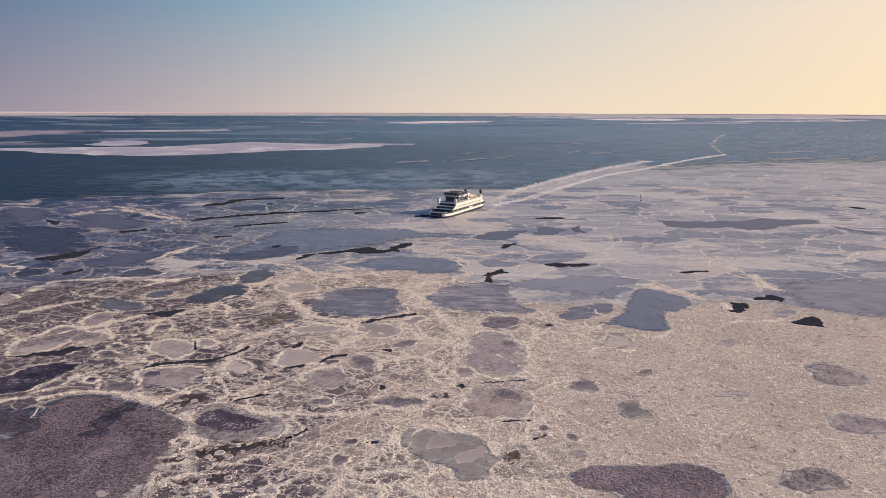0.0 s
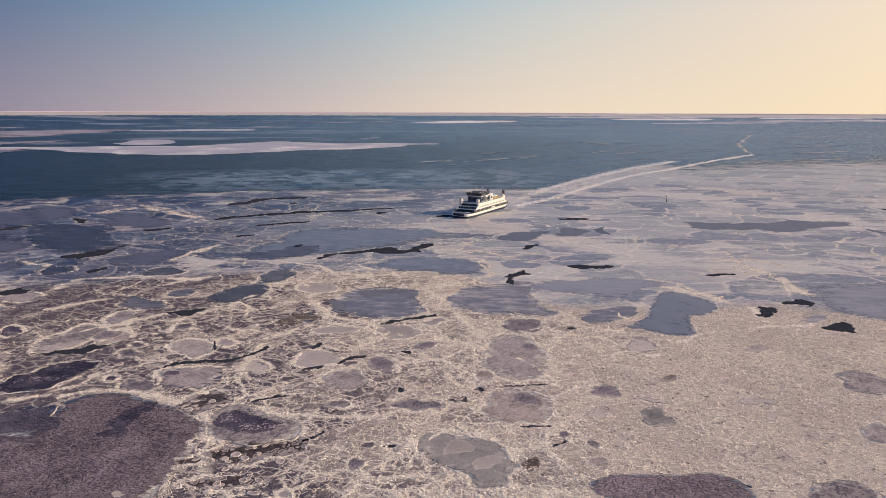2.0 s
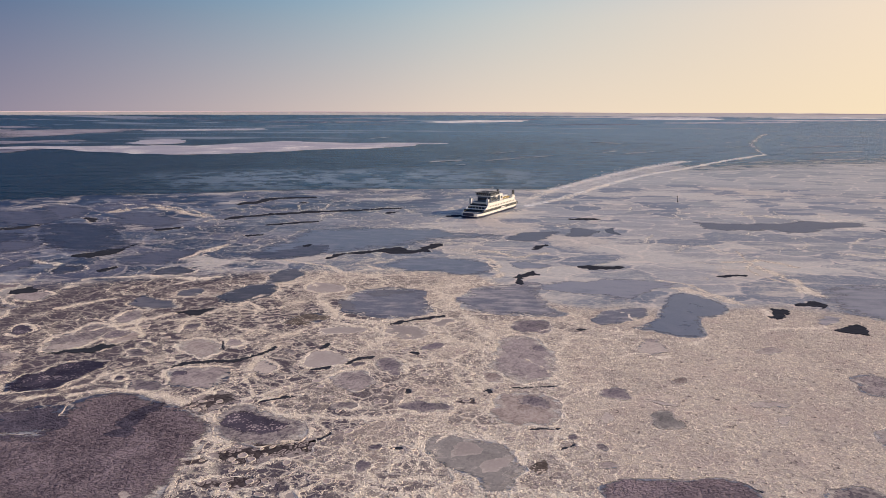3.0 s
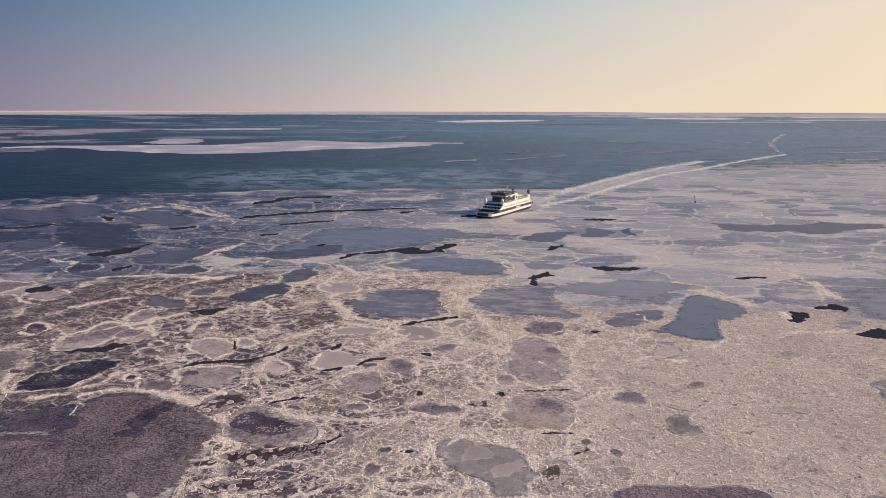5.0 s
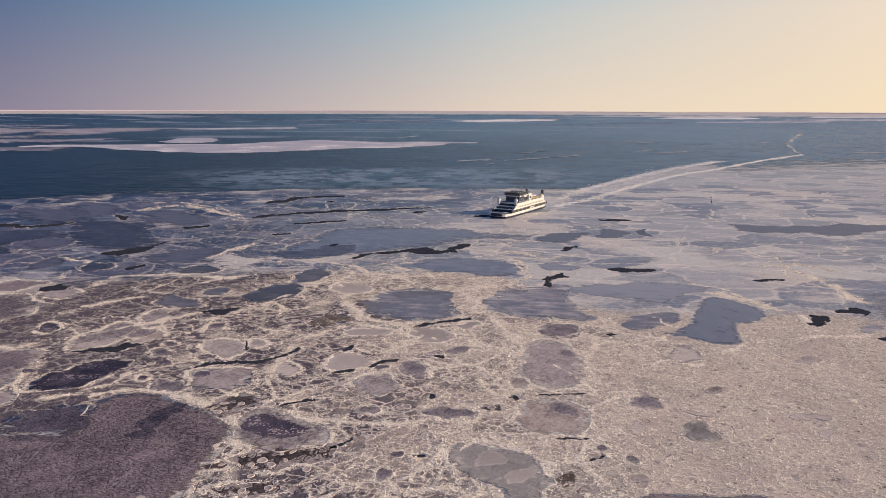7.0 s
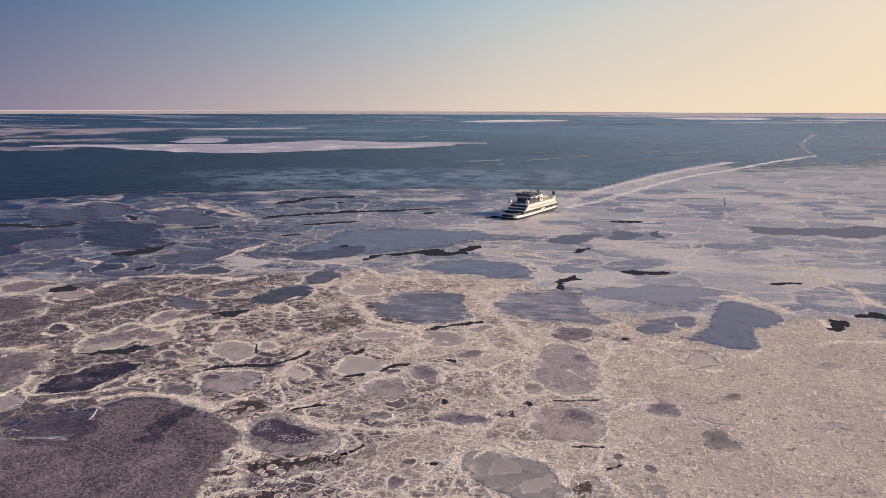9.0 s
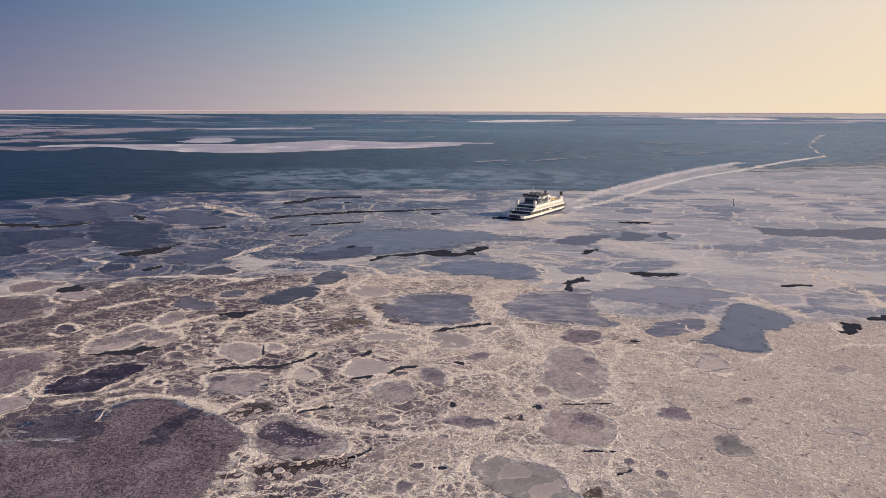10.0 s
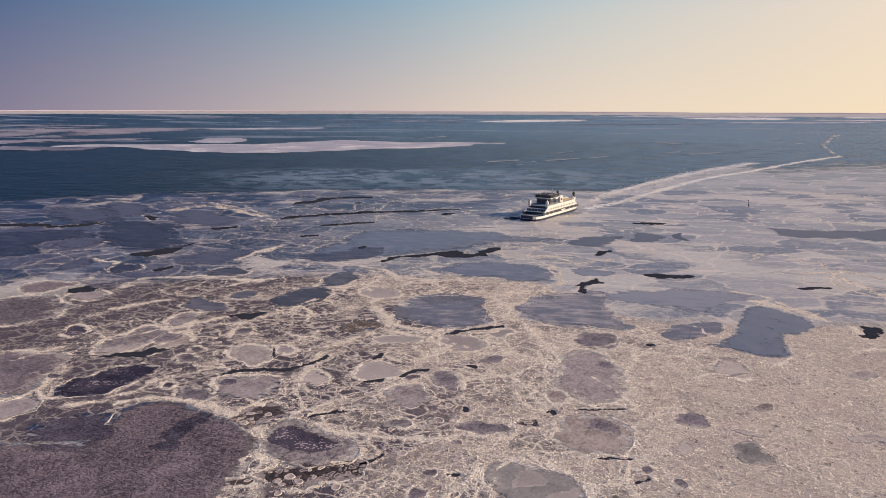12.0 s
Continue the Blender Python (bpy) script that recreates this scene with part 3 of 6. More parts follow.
floe("water_lead", (51.4, 352.3), (55.9, 353.7), (59.3, 356.5), (66.0, 352.5), (76.5, 354.0), (74.8, 348.7), (65.0, 347.2), (56.6, 348.4))
floe("water_lead", (19.9, 328.0), (21.6, 334.0), (26.7, 335.3), (29.4, 340.3), (30.5, 336.5), (33.6, 334.1), (28.6, 330.5), (24.0, 328.0), (20.6, 325.6))
floe("water_lead", (19.7, 323.3), (23.8, 325.7), (22.9, 320.0), (23.6, 314.5), (21.8, 311.2), (19.5, 316.6))
floe("dark_sheet", (150.7, 501.3), (161.4, 498.9), (172.9, 496.5), (189.2, 496.8), (209.7, 497.3), (225.5, 505.5), (232.0, 511.1), (256.0, 508.8), (272.8, 509.2), (286.1, 512.2), (274.9, 496.0), (260.7, 478.3), (247.6, 475.6), (237.8, 475.4), (225.3, 461.3), (215.6, 456.7), (197.7, 458.6), (199.5, 467.7), (192.7, 474.6), (179.3, 471.9), (169.8, 464.8), (159.8, 469.2), (154.3, 476.2), (152.9, 491.0))
floe("dark_sheet", (271.3, 483.3), (271.9, 473.7), (275.0, 462.3), (283.0, 453.6), (282.0, 443.0), (277.2, 447.1), (270.5, 457.7), (266.0, 466.6))
floe("water_lead", (336.9, 578.1), (344.4, 574.8), (345.4, 564.7), (338.0, 567.9))
floe("water_lead", (116.9, 335.3), (119.9, 337.8), (131.1, 339.2), (131.3, 336.7), (120.9, 334.2), (116.3, 332.9))
floe("water_lead", (111.9, 268.9), (116.8, 269.8), (118.6, 279.8), (120.6, 280.7), (122.5, 278.1), (126.0, 278.2), (124.7, 273.9), (120.2, 271.4), (116.7, 264.2), (116.2, 266.6), (113.1, 267.3))
floe("water_lead", (130.7, 285.2), (138.6, 289.0), (141.9, 291.8), (144.0, 289.1), (142.0, 281.0), (140.6, 284.5), (135.9, 284.4), (131.8, 284.4))
floe("water_lead", (130.2, 251.8), (134.3, 253.9), (138.7, 257.6), (141.2, 259.9), (141.4, 256.2), (141.9, 251.9), (139.0, 248.4), (134.9, 247.6), (132.1, 249.7))
floe("water_lead", (-116.9, 260.8), (-113.2, 262.4), (-107.8, 265.6), (-103.2, 266.5), (-102.5, 258.7), (-104.3, 256.4), (-111.9, 259.4))
floe("water_lead", (-138.4, 212.6), (-134.2, 215.3), (-128.4, 218.0), (-124.0, 222.0), (-119.1, 219.8), (-121.4, 217.0), (-121.5, 214.9), (-126.1, 213.8), (-130.9, 212.7), (-136.0, 212.1))
floe("water_lead", (-92.4, 203.0), (-89.2, 207.9), (-80.7, 209.0), (-72.6, 211.6), (-67.5, 218.6), (-65.3, 224.2), (-64.2, 223.7), (-66.8, 216.4), (-71.3, 210.1), (-78.4, 207.5), (-85.1, 206.5), (-90.2, 204.0))
floe("water_lead", (-49.2, 203.4), (-46.1, 205.4), (-42.0, 206.9), (-42.4, 204.4), (-46.6, 203.4))
floe("water_lead", (-50.2, 222.1), (-49.0, 228.5), (-47.5, 227.3), (-47.0, 223.8), (-48.5, 223.8), (-49.5, 221.6))
floe("water_lead", (-85.1, 228.1), (-84.1, 228.1), (-81.9, 220.7), (-80.6, 219.0), (-82.3, 220.7))
floe("water_lead", (-39.7, 208.9), (-35.4, 215.1), (-33.6, 215.7), (-30.9, 216.2), (-31.6, 214.6), (-34.3, 214.1), (-38.7, 207.9))
floe("water_lead", (-30.3, 250.8), (-26.4, 254.4), (-18.2, 259.7), (-10.1, 262.8), (-10.6, 260.5), (-18.1, 257.4), (-26.2, 252.2), (-29.2, 250.1))
floe("water_lead", (-20.3, 220.7), (-17.5, 221.3), (-16.0, 220.2), (-17.4, 219.1), (-19.7, 219.6))
floe("water_lead", (4.0, 190.0), (5.2, 192.5), (7.3, 190.4), (6.9, 188.7), (4.7, 188.3))
floe("water_lead", (-18.6, 187.7), (-17.7, 191.1), (-16.5, 189.8), (-16.6, 186.9), (-17.6, 187.7))
floe("water_lead", (11.0, 193.0), (14.4, 193.5), (19.4, 194.4), (25.4, 195.3), (25.3, 194.4), (19.4, 193.5), (14.3, 192.2))
floe("water_lead", (36.9, 248.0), (40.2, 249.4), (41.7, 248.0), (39.8, 246.6))
floe("slush_pool", (-76.9, 177.4), (-75.9, 180.5), (-72.0, 182.3), (-70.3, 188.0), (-68.2, 184.7), (-60.7, 178.8), (-65.4, 176.6), (-66.2, 173.6), (-66.1, 171.0), (-68.8, 170.2), (-73.2, 173.5))
floe("slush_pool", (-59.5, 150.4), (-55.5, 155.1), (-52.7, 156.1), (-46.7, 157.6), (-37.2, 158.3), (-37.9, 154.5), (-38.9, 150.9), (-42.9, 149.5), (-46.2, 147.6), (-52.4, 145.4), (-56.0, 146.9))
floe("slush_pool", (-65.2, 146.6), (-62.9, 148.5), (-58.1, 147.9), (-59.0, 145.4), (-62.5, 143.6))
floe("slush_pool", (-60.1, 137.1), (-55.6, 140.4), (-44.2, 141.4), (-36.7, 140.6), (-41.6, 137.2), (-50.8, 134.9), (-56.2, 134.4))
floe("water_lead", (-38.5, 155.9), (-36.9, 158.0), (-33.7, 163.3), (-32.7, 161.7), (-35.4, 157.7))
floe("water_lead", (-57.5, 178.7), (-53.9, 182.6), (-49.5, 183.8), (-46.8, 184.6), (-49.0, 181.8), (-54.6, 179.5))
floe("slush_pool", (-5.1, 181.7), (-1.4, 184.9), (2.9, 185.4), (2.3, 181.2), (-2.3, 180.3))
floe("water_lead", (-19.3, 154.9), (-16.0, 155.8), (-14.6, 155.2), (-17.2, 154.0))
floe("slush_floe", (14.0, 148.7), (16.0, 150.1), (19.4, 151.2), (18.7, 147.1), (16.7, 143.7), (14.9, 144.5))
floe("water_lead", (21.4, 156.6), (24.5, 159.0), (26.3, 159.6), (25.0, 157.8), (22.0, 156.0))
floe("water_lead", (14.0, 166.5), (17.7, 167.9), (20.6, 167.3), (23.6, 168.3), (22.7, 166.6), (18.3, 166.6), (14.7, 165.9))
floe("water_lead", (59.3, 142.8), (61.0, 140.8), (62.1, 139.9), (60.8, 139.4))
floe("navy_sheet", (-293.1, 455.9), (-280.1, 472.4), (-248.4, 463.6), (-232.0, 457.0), (-229.9, 441.9), (-220.5, 416.2), (-207.5, 407.3), (-195.1, 395.3), (-202.2, 380.4), (-213.5, 372.5), (-229.6, 373.8), (-240.0, 370.6))
floe("navy_sheet", (-261.0, 472.7), (-265.6, 492.6), (-266.4, 514.3), (-244.0, 520.5), (-215.6, 493.7), (-196.6, 486.4), (-199.5, 474.0), (-214.2, 455.2), (-231.2, 459.3))
floe("navy_sheet", (-360.9, 565.0), (-332.5, 555.6), (-302.5, 534.1), (-286.4, 497.5), (-292.0, 479.4), (-304.5, 474.3))
floe("navy_sheet", (-187.3, 351.5), (-183.2, 367.0), (-173.4, 379.3), (-171.2, 389.0), (-152.8, 382.8), (-147.9, 378.2), (-150.2, 360.3), (-156.1, 346.6), (-168.6, 342.5), (-180.5, 343.6))
floe("slate_pool", (-207.5, 327.1), (-207.8, 336.9), (-196.0, 340.8), (-190.6, 333.4), (-194.7, 323.8), (-202.7, 321.4))
floe("slate_pool", (-156.3, 322.1), (-157.0, 332.6), (-149.0, 336.5), (-140.7, 336.6), (-135.0, 329.4), (-142.5, 321.1), (-150.7, 318.7))
floe("blue_sheet", (-123.9, 391.4), (-123.3, 423.6), (-111.8, 448.3), (-92.9, 464.3), (-63.1, 469.5), (-32.2, 467.8), (-9.0, 454.6), (16.8, 446.5), (24.0, 444.5), (5.5, 420.2), (-15.1, 417.9), (-28.4, 410.3), (-47.2, 397.7), (-70.4, 381.0), (-86.5, 368.5), (-99.7, 361.1), (-113.3, 356.7), (-125.4, 362.1), (-125.8, 375.4))
floe("navy_sheet", (-125.0, 360.7), (-125.2, 375.4), (-113.8, 378.7), (-103.8, 388.4), (-85.6, 409.4), (-80.1, 382.4), (-86.5, 368.5), (-99.0, 358.3), (-113.3, 356.7))
floe("slate_pool", (-95.7, 311.8), (-97.9, 328.7), (-95.1, 338.5), (-88.7, 341.1), (-83.8, 332.5), (-77.3, 327.8), (-81.0, 320.8), (-83.1, 313.0), (-91.2, 309.7))
floe("slate_pool", (-107.0, 275.4), (-105.2, 286.9), (-102.0, 299.4), (-97.7, 305.5), (-90.9, 308.7), (-85.9, 299.5), (-87.5, 288.1), (-89.4, 278.2), (-97.2, 273.9))
floe("slate_pool", (-138.3, 273.4), (-140.1, 284.7), (-134.2, 282.1), (-120.0, 273.6), (-116.9, 267.1), (-126.6, 265.4), (-134.1, 269.3))
floe("slate_pool", (-126.7, 286.6), (-125.7, 296.1), (-120.3, 298.1), (-115.3, 291.4), (-117.6, 284.9), (-123.2, 284.0))
floe("blue_sheet", (-47.3, 348.2), (-40.4, 364.9), (-25.6, 369.5), (-7.3, 366.8), (9.1, 355.8), (10.8, 342.5), (4.5, 332.5), (-9.3, 329.9), (-23.4, 335.8), (-37.7, 339.3))
floe("blue_sheet", (16.7, 360.0), (26.0, 365.9), (40.0, 354.8), (30.3, 344.1), (19.0, 346.5))
floe("grey_floe", (-134.7, 251.8), (-135.4, 260.6), (-131.1, 263.0), (-128.0, 263.0), (-125.7, 256.2), (-126.6, 249.0), (-129.7, 246.9), (-132.1, 247.6))
floe("indigo_floe", (-129.0, 182.7), (-133.5, 190.2), (-132.0, 198.3), (-127.0, 204.6), (-113.6, 210.4), (-110.1, 202.3), (-112.3, 198.3), (-116.4, 193.4), (-116.7, 188.4), (-118.2, 185.4), (-125.5, 181.3))
floe("dark_floe", (-131.6, 186.4), (-133.3, 191.1), (-131.7, 197.9), (-124.7, 204.0), (-120.1, 205.6), (-119.9, 199.1), (-122.2, 194.3), (-121.4, 187.7), (-125.2, 183.3))
floe("grey_floe", (-144.6, 221.8), (-142.8, 231.8), (-142.3, 243.3), (-138.4, 247.5), (-130.4, 242.1), (-125.7, 232.0), (-129.6, 223.6), (-133.0, 216.4), (-139.3, 214.7))
floe("pale_floe", (-141.0, 219.0), (-137.1, 223.5), (-130.8, 229.5), (-126.0, 229.5), (-129.3, 223.0), (-133.0, 216.4), (-138.2, 215.2))
floe("tan_floe", (-124.3, 223.7), (-123.7, 230.8), (-122.8, 237.0), (-119.2, 235.8), (-115.9, 230.8), (-117.3, 223.7), (-120.9, 221.4))
floe("pale_floe", (-99.4, 223.9), (-97.7, 229.2), (-92.1, 229.9), (-85.8, 227.5), (-82.3, 219.6), (-82.2, 213.1), (-86.8, 211.0), (-92.5, 214.1))
floe("grey_floe", (-83.1, 226.4), (-82.1, 231.8), (-77.2, 228.8), (-77.4, 223.5), (-79.5, 221.3))
floe("smooth_floe", (-54.1, 209.3), (-52.3, 217.1), (-48.6, 221.6), (-43.8, 221.1), (-38.2, 213.5), (-39.7, 208.4), (-43.5, 205.4), (-48.7, 205.3))
floe("grey_floe", (-92.5, 199.3), (-89.0, 203.1), (-82.4, 204.1), (-73.4, 203.2), (-70.1, 195.8), (-72.1, 189.8), (-77.7, 187.2), (-84.3, 189.6))
floe("dark_floe", (-89.8, 195.7), (-89.6, 201.2), (-85.6, 201.2), (-84.6, 196.6), (-86.7, 194.4))
floe("dark_floe", (-105.5, 194.6), (-103.9, 196.4), (-100.9, 193.8), (-101.3, 191.2), (-104.2, 192.0))
floe("violet_floe", (-96.5, 186.2), (-97.9, 192.5), (-94.7, 194.7), (-88.7, 190.5), (-88.2, 185.5), (-92.0, 183.4))
floe("grey_floe", (-64.8, 163.1), (-64.9, 171.4), (-61.1, 177.9), (-54.9, 175.0), (-49.2, 170.8), (-43.5, 171.5), (-40.6, 165.5), (-42.0, 159.2), (-48.3, 157.0), (-56.8, 157.8), (-62.0, 159.0))
floe("dark_floe", (-63.1, 166.3), (-63.0, 170.0), (-61.6, 172.5), (-58.4, 174.3), (-52.4, 171.5), (-50.2, 169.1), (-41.9, 168.1), (-42.8, 165.5), (-44.4, 163.2), (-48.1, 161.3), (-51.8, 159.7), (-58.0, 161.5), (-61.5, 162.8))
floe("rough_floe", (-105.4, 154.7), (-106.0, 161.9), (-107.8, 172.9), (-106.7, 180.1), (-97.1, 183.3), (-86.4, 181.1), (-77.5, 175.3), (-70.6, 169.8), (-65.1, 161.6), (-64.5, 153.6), (-64.5, 146.3), (-64.8, 139.1), (-63.8, 129.8), (-89.2, 126.4), (-121.0, 122.1), (-148.1, 149.0), (-124.3, 155.0), (-115.8, 155.3))
floe("rough_patch", (-90.0, 158.2), (-89.9, 167.1), (-88.3, 175.5), (-81.5, 178.9), (-78.7, 174.5), (-81.7, 168.3), (-81.5, 159.4), (-85.3, 156.1))
floe("grey_floe", (-37.9, 177.0), (-36.1, 179.6), (-31.6, 180.8), (-28.5, 178.9), (-29.4, 176.3), (-33.8, 175.5))
floe("violet_floe", (-19.7, 178.2), (-17.7, 182.1), (-13.1, 182.9), (-9.8, 180.6), (-4.4, 181.0), (-3.5, 177.6), (-6.5, 174.7), (-12.5, 174.6), (-17.1, 175.3))
floe("grey_floe", (-43.0, 194.3), (-41.9, 201.6), (-37.0, 203.1), (-31.6, 202.2), (-27.1, 196.2), (-28.4, 191.0), (-31.9, 187.6), (-37.0, 189.2))
floe("violet_floe", (-29.7, 209.5), (-28.9, 214.7), (-26.3, 215.8), (-20.9, 207.1), (-19.4, 204.6), (-21.8, 199.0), (-25.9, 204.6), (-28.4, 206.5))
floe("smooth_floe", (-30.6, 239.2), (-30.6, 247.9), (-26.0, 250.1), (-19.6, 248.8), (-14.3, 236.8), (-16.5, 233.1), (-24.4, 233.6), (-28.5, 234.8))
floe("violet_floe", (-16.2, 228.8), (-11.5, 233.1), (-7.7, 226.0), (-12.0, 222.5), (-15.4, 223.0))
floe("smooth_floe", (-15.6, 251.6), (-12.7, 257.5), (-6.2, 259.0), (-5.5, 253.2), (-10.1, 247.5), (-14.4, 249.5))
floe("slush_floe", (-69.8, 252.5), (-68.9, 261.4), (-58.4, 263.8), (-52.9, 258.5), (-57.5, 249.7), (-65.8, 248.9))
floe("lilac_sheet", (-55.2, 270.2), (-56.1, 294.1), (-46.6, 304.1), (-23.8, 304.4), (-19.2, 292.6), (-14.4, 270.7), (-20.6, 261.9), (-31.2, 258.8), (-44.9, 262.4))
floe("slate_pool", (-54.1, 283.0), (-54.1, 270.2), (-46.6, 266.3), (-46.8, 274.5), (-50.3, 281.3))
floe("slate_pool", (-47.7, 295.1), (-41.1, 301.1), (-33.3, 298.2), (-23.3, 297.4), (-25.3, 292.6), (-34.9, 290.6), (-41.9, 288.6))
floe("smooth_floe", (-73.9, 301.7), (-73.2, 310.0), (-63.4, 312.2), (-55.8, 306.0), (-57.9, 297.0), (-67.2, 293.9))
floe("lilac_sheet", (-6.7, 279.2), (-3.5, 302.6), (4.2, 311.0), (20.0, 315.5), (30.8, 319.0), (30.6, 303.0), (26.4, 284.0), (35.5, 271.3), (32.3, 262.5), (21.2, 262.4), (8.1, 264.6), (-0.8, 268.4))
floe("blue_sheet", (27.5, 311.3), (32.1, 319.0), (47.1, 321.4), (71.9, 325.2), (84.9, 323.1), (97.4, 319.9), (85.6, 305.8), (67.7, 293.7), (60.6, 282.6), (58.1, 284.4), (59.1, 293.6), (56.1, 297.4), (43.7, 297.3), (34.2, 301.1))
floe("slate_sheet", (77.6, 284.6), (84.6, 301.7), (91.1, 306.9), (96.3, 298.9), (103.1, 289.5), (103.8, 283.1), (100.6, 272.0), (92.8, 265.5), (87.4, 266.2), (84.3, 252.7), (83.5, 242.4), (74.3, 240.3), (65.8, 246.9), (56.3, 251.0), (62.2, 253.9), (69.8, 262.9), (70.9, 271.7))
floe("blue_sheet", (156.3, 315.1), (165.9, 324.2), (188.9, 326.8), (214.5, 329.5), (232.8, 327.4), (190.1, 261.2), (169.6, 257.2), (157.0, 260.8), (149.9, 272.6), (149.3, 290.0))
floe("lilac_sheet", (48.3, 265.8), (59.2, 275.7), (70.6, 280.1), (69.2, 269.2), (60.0, 258.3), (50.5, 253.8), (44.7, 257.4))
floe("violet_floe", (14.6, 254.1), (18.8, 259.3), (26.5, 259.4), (30.9, 250.7), (27.2, 245.1), (19.7, 242.4), (15.6, 248.4))
floe("grey_floe", (4.9, 217.7), (9.1, 232.1), (13.4, 239.7), (21.4, 238.5), (28.4, 229.3), (29.9, 217.9), (24.5, 202.6), (18.8, 196.6), (11.1, 194.8), (6.3, 202.5))
floe("violet_floe", (18.7, 229.2), (23.7, 230.4), (26.1, 225.1), (21.9, 221.7))
floe("tan_floe", (3.7, 202.5), (8.2, 204.9), (9.2, 196.5), (4.8, 195.6))
floe("tan_floe", (2.6, 177.3), (7.5, 187.1), (14.1, 188.8), (23.7, 188.0), (26.3, 183.2), (21.7, 170.3), (17.0, 167.9), (9.7, 167.9), (4.7, 170.2))
floe("violet_floe", (12.9, 183.9), (16.4, 187.2), (21.1, 186.4), (22.3, 183.2), (20.3, 178.6), (16.5, 179.3))
floe("violet_floe", (34.9, 187.3), (38.0, 191.5), (42.0, 195.0), (44.8, 192.4), (46.0, 188.2), (42.5, 185.3), (37.7, 185.3))
floe("slate_floe", (46.4, 175.1), (49.8, 179.5), (53.1, 177.7), (54.7, 171.6), (52.0, 168.2), (47.4, 167.4), (45.6, 170.5))
floe("rough_floe", (25.9, 138.2), (28.3, 141.3), (33.6, 143.1), (40.2, 144.1), (46.5, 144.2), (53.2, 145.3), (58.8, 143.3), (61.6, 140.8), (61.2, 135.6), (57.6, 129.1), (46.8, 126.0), (36.4, 129.0), (32.6, 132.8), (28.1, 133.6))
floe("grey_floe", (111.3, 206.8), (119.1, 209.8), (124.6, 206.9), (126.9, 198.9), (123.0, 192.2), (115.6, 188.0), (111.4, 192.1), (111.6, 198.7))
floe("grey_floe", (100.6, 169.2), (106.6, 172.0), (110.9, 169.3), (118.0, 166.6), (113.5, 159.7), (105.5, 160.2), (100.4, 161.1), (100.1, 164.2))
floe("slate_floe", (-8.7, 152.9), (-7.4, 160.3), (-3.2, 162.5), (2.4, 160.4), (9.2, 156.5), (12.6, 151.7), (13.4, 145.0), (10.8, 140.0), (5.8, 138.1), (2.1, 140.0), (-0.4, 146.2), (-4.3, 148.8), (-7.6, 150.2))
floe("smooth_floe", (-4.6, 158.8), (1.0, 158.9), (3.6, 153.0), (-0.4, 151.0), (-4.4, 151.6))
floe("smooth_floe", (2.2, 147.0), (6.9, 151.7), (10.1, 150.3), (8.0, 146.2), (4.1, 143.7))
floe("violet_floe", (23.6, 162.7), (26.1, 165.3), (27.2, 163.1), (24.9, 159.6))
floe("grey_floe", (30.0, 159.1), (32.3, 160.3), (33.5, 156.7), (31.4, 155.2))
floe("pale_floe", (33.3, 173.9), (36.5, 178.7), (37.4, 173.9), (34.7, 169.4))
floe("pale_floe", (74.4, 185.6), (81.7, 187.7), (88.8, 185.7), (85.5, 181.7), (76.3, 182.1))
floe("pale_floe", (78.5, 176.1), (82.8, 179.1), (83.5, 175.4), (79.4, 171.8))
floe("pale_floe", (92.7, 229.9), (101.8, 233.0), (104.2, 227.1), (96.0, 223.5))
floe("pale_floe", (53.7, 229.5), (59.5, 237.6), (65.2, 236.4), (66.4, 229.6), (62.0, 223.8), (56.1, 223.1))
floe("grey_floe", (57.1, 237.6), (62.1, 240.2), (65.7, 238.3), (61.7, 234.5))
floe("lilac_sheet", (129.0, 266.7), (136.9, 271.6), (142.5, 266.9), (136.4, 259.1), (128.7, 259.0))
floe("tan_floe", (58.5, 200.6), (63.1, 204.4), (64.2, 200.6), (60.1, 196.9))
floe("violet_floe", (-25.5, 147.3), (-23.9, 149.5), (-21.7, 147.9), (-21.7, 144.8), (-23.6, 143.2))
floe("smooth_floe", (-37.9, 132.8), (-36.6, 134.6), (-34.3, 133.3), (-35.1, 130.7))
floe("pale_floe", (-72.6, 131.5), (-71.9, 133.7), (-69.0, 132.6), (-68.7, 129.4))
floe("violet_floe", (-24.6, 154.2), (-21.6, 157.2), (-19.4, 155.8), (-21.7, 152.9))
floe("grey_floe", (73.5, 142.4), (81.3, 145.4), (87.5, 140.5), (85.4, 134.7), (77.4, 133.1), (71.8, 136.2))
floe("pale_floe", (47.8, 187.4), (52.2, 185.8), (57.6, 182.7), (52.8, 182.3))
floe("pale_floe", (28.8, 151.8), (34.5, 150.4), (33.2, 147.2), (29.4, 147.7))
floe("grey_floe", (-62.9, 222.6), (-58.8, 220.9), (-56.0, 217.1), (-58.0, 214.4))
floe("pale_floe", (-68.4, 206.6), (-65.5, 211.7), (-59.8, 204.3), (-60.0, 198.6), (-64.8, 200.4))
floe("violet_floe", (-38.0, 209.4), (-33.2, 212.5), (-33.2, 207.0), (-36.5, 205.5))
floe("smooth_floe", (-54.9, 237.7), (-49.4, 245.7), (-40.2, 246.5), (-37.3, 241.1), (-44.7, 236.5))
floe("violet_floe", (-105.6, 243.7), (-103.3, 248.5), (-99.7, 247.2), (-99.2, 240.5), (-102.4, 238.5))
floe("violet_floe", (-113.8, 216.6), (-108.6, 219.3), (-102.9, 212.9), (-106.0, 209.8), (-110.6, 211.8))
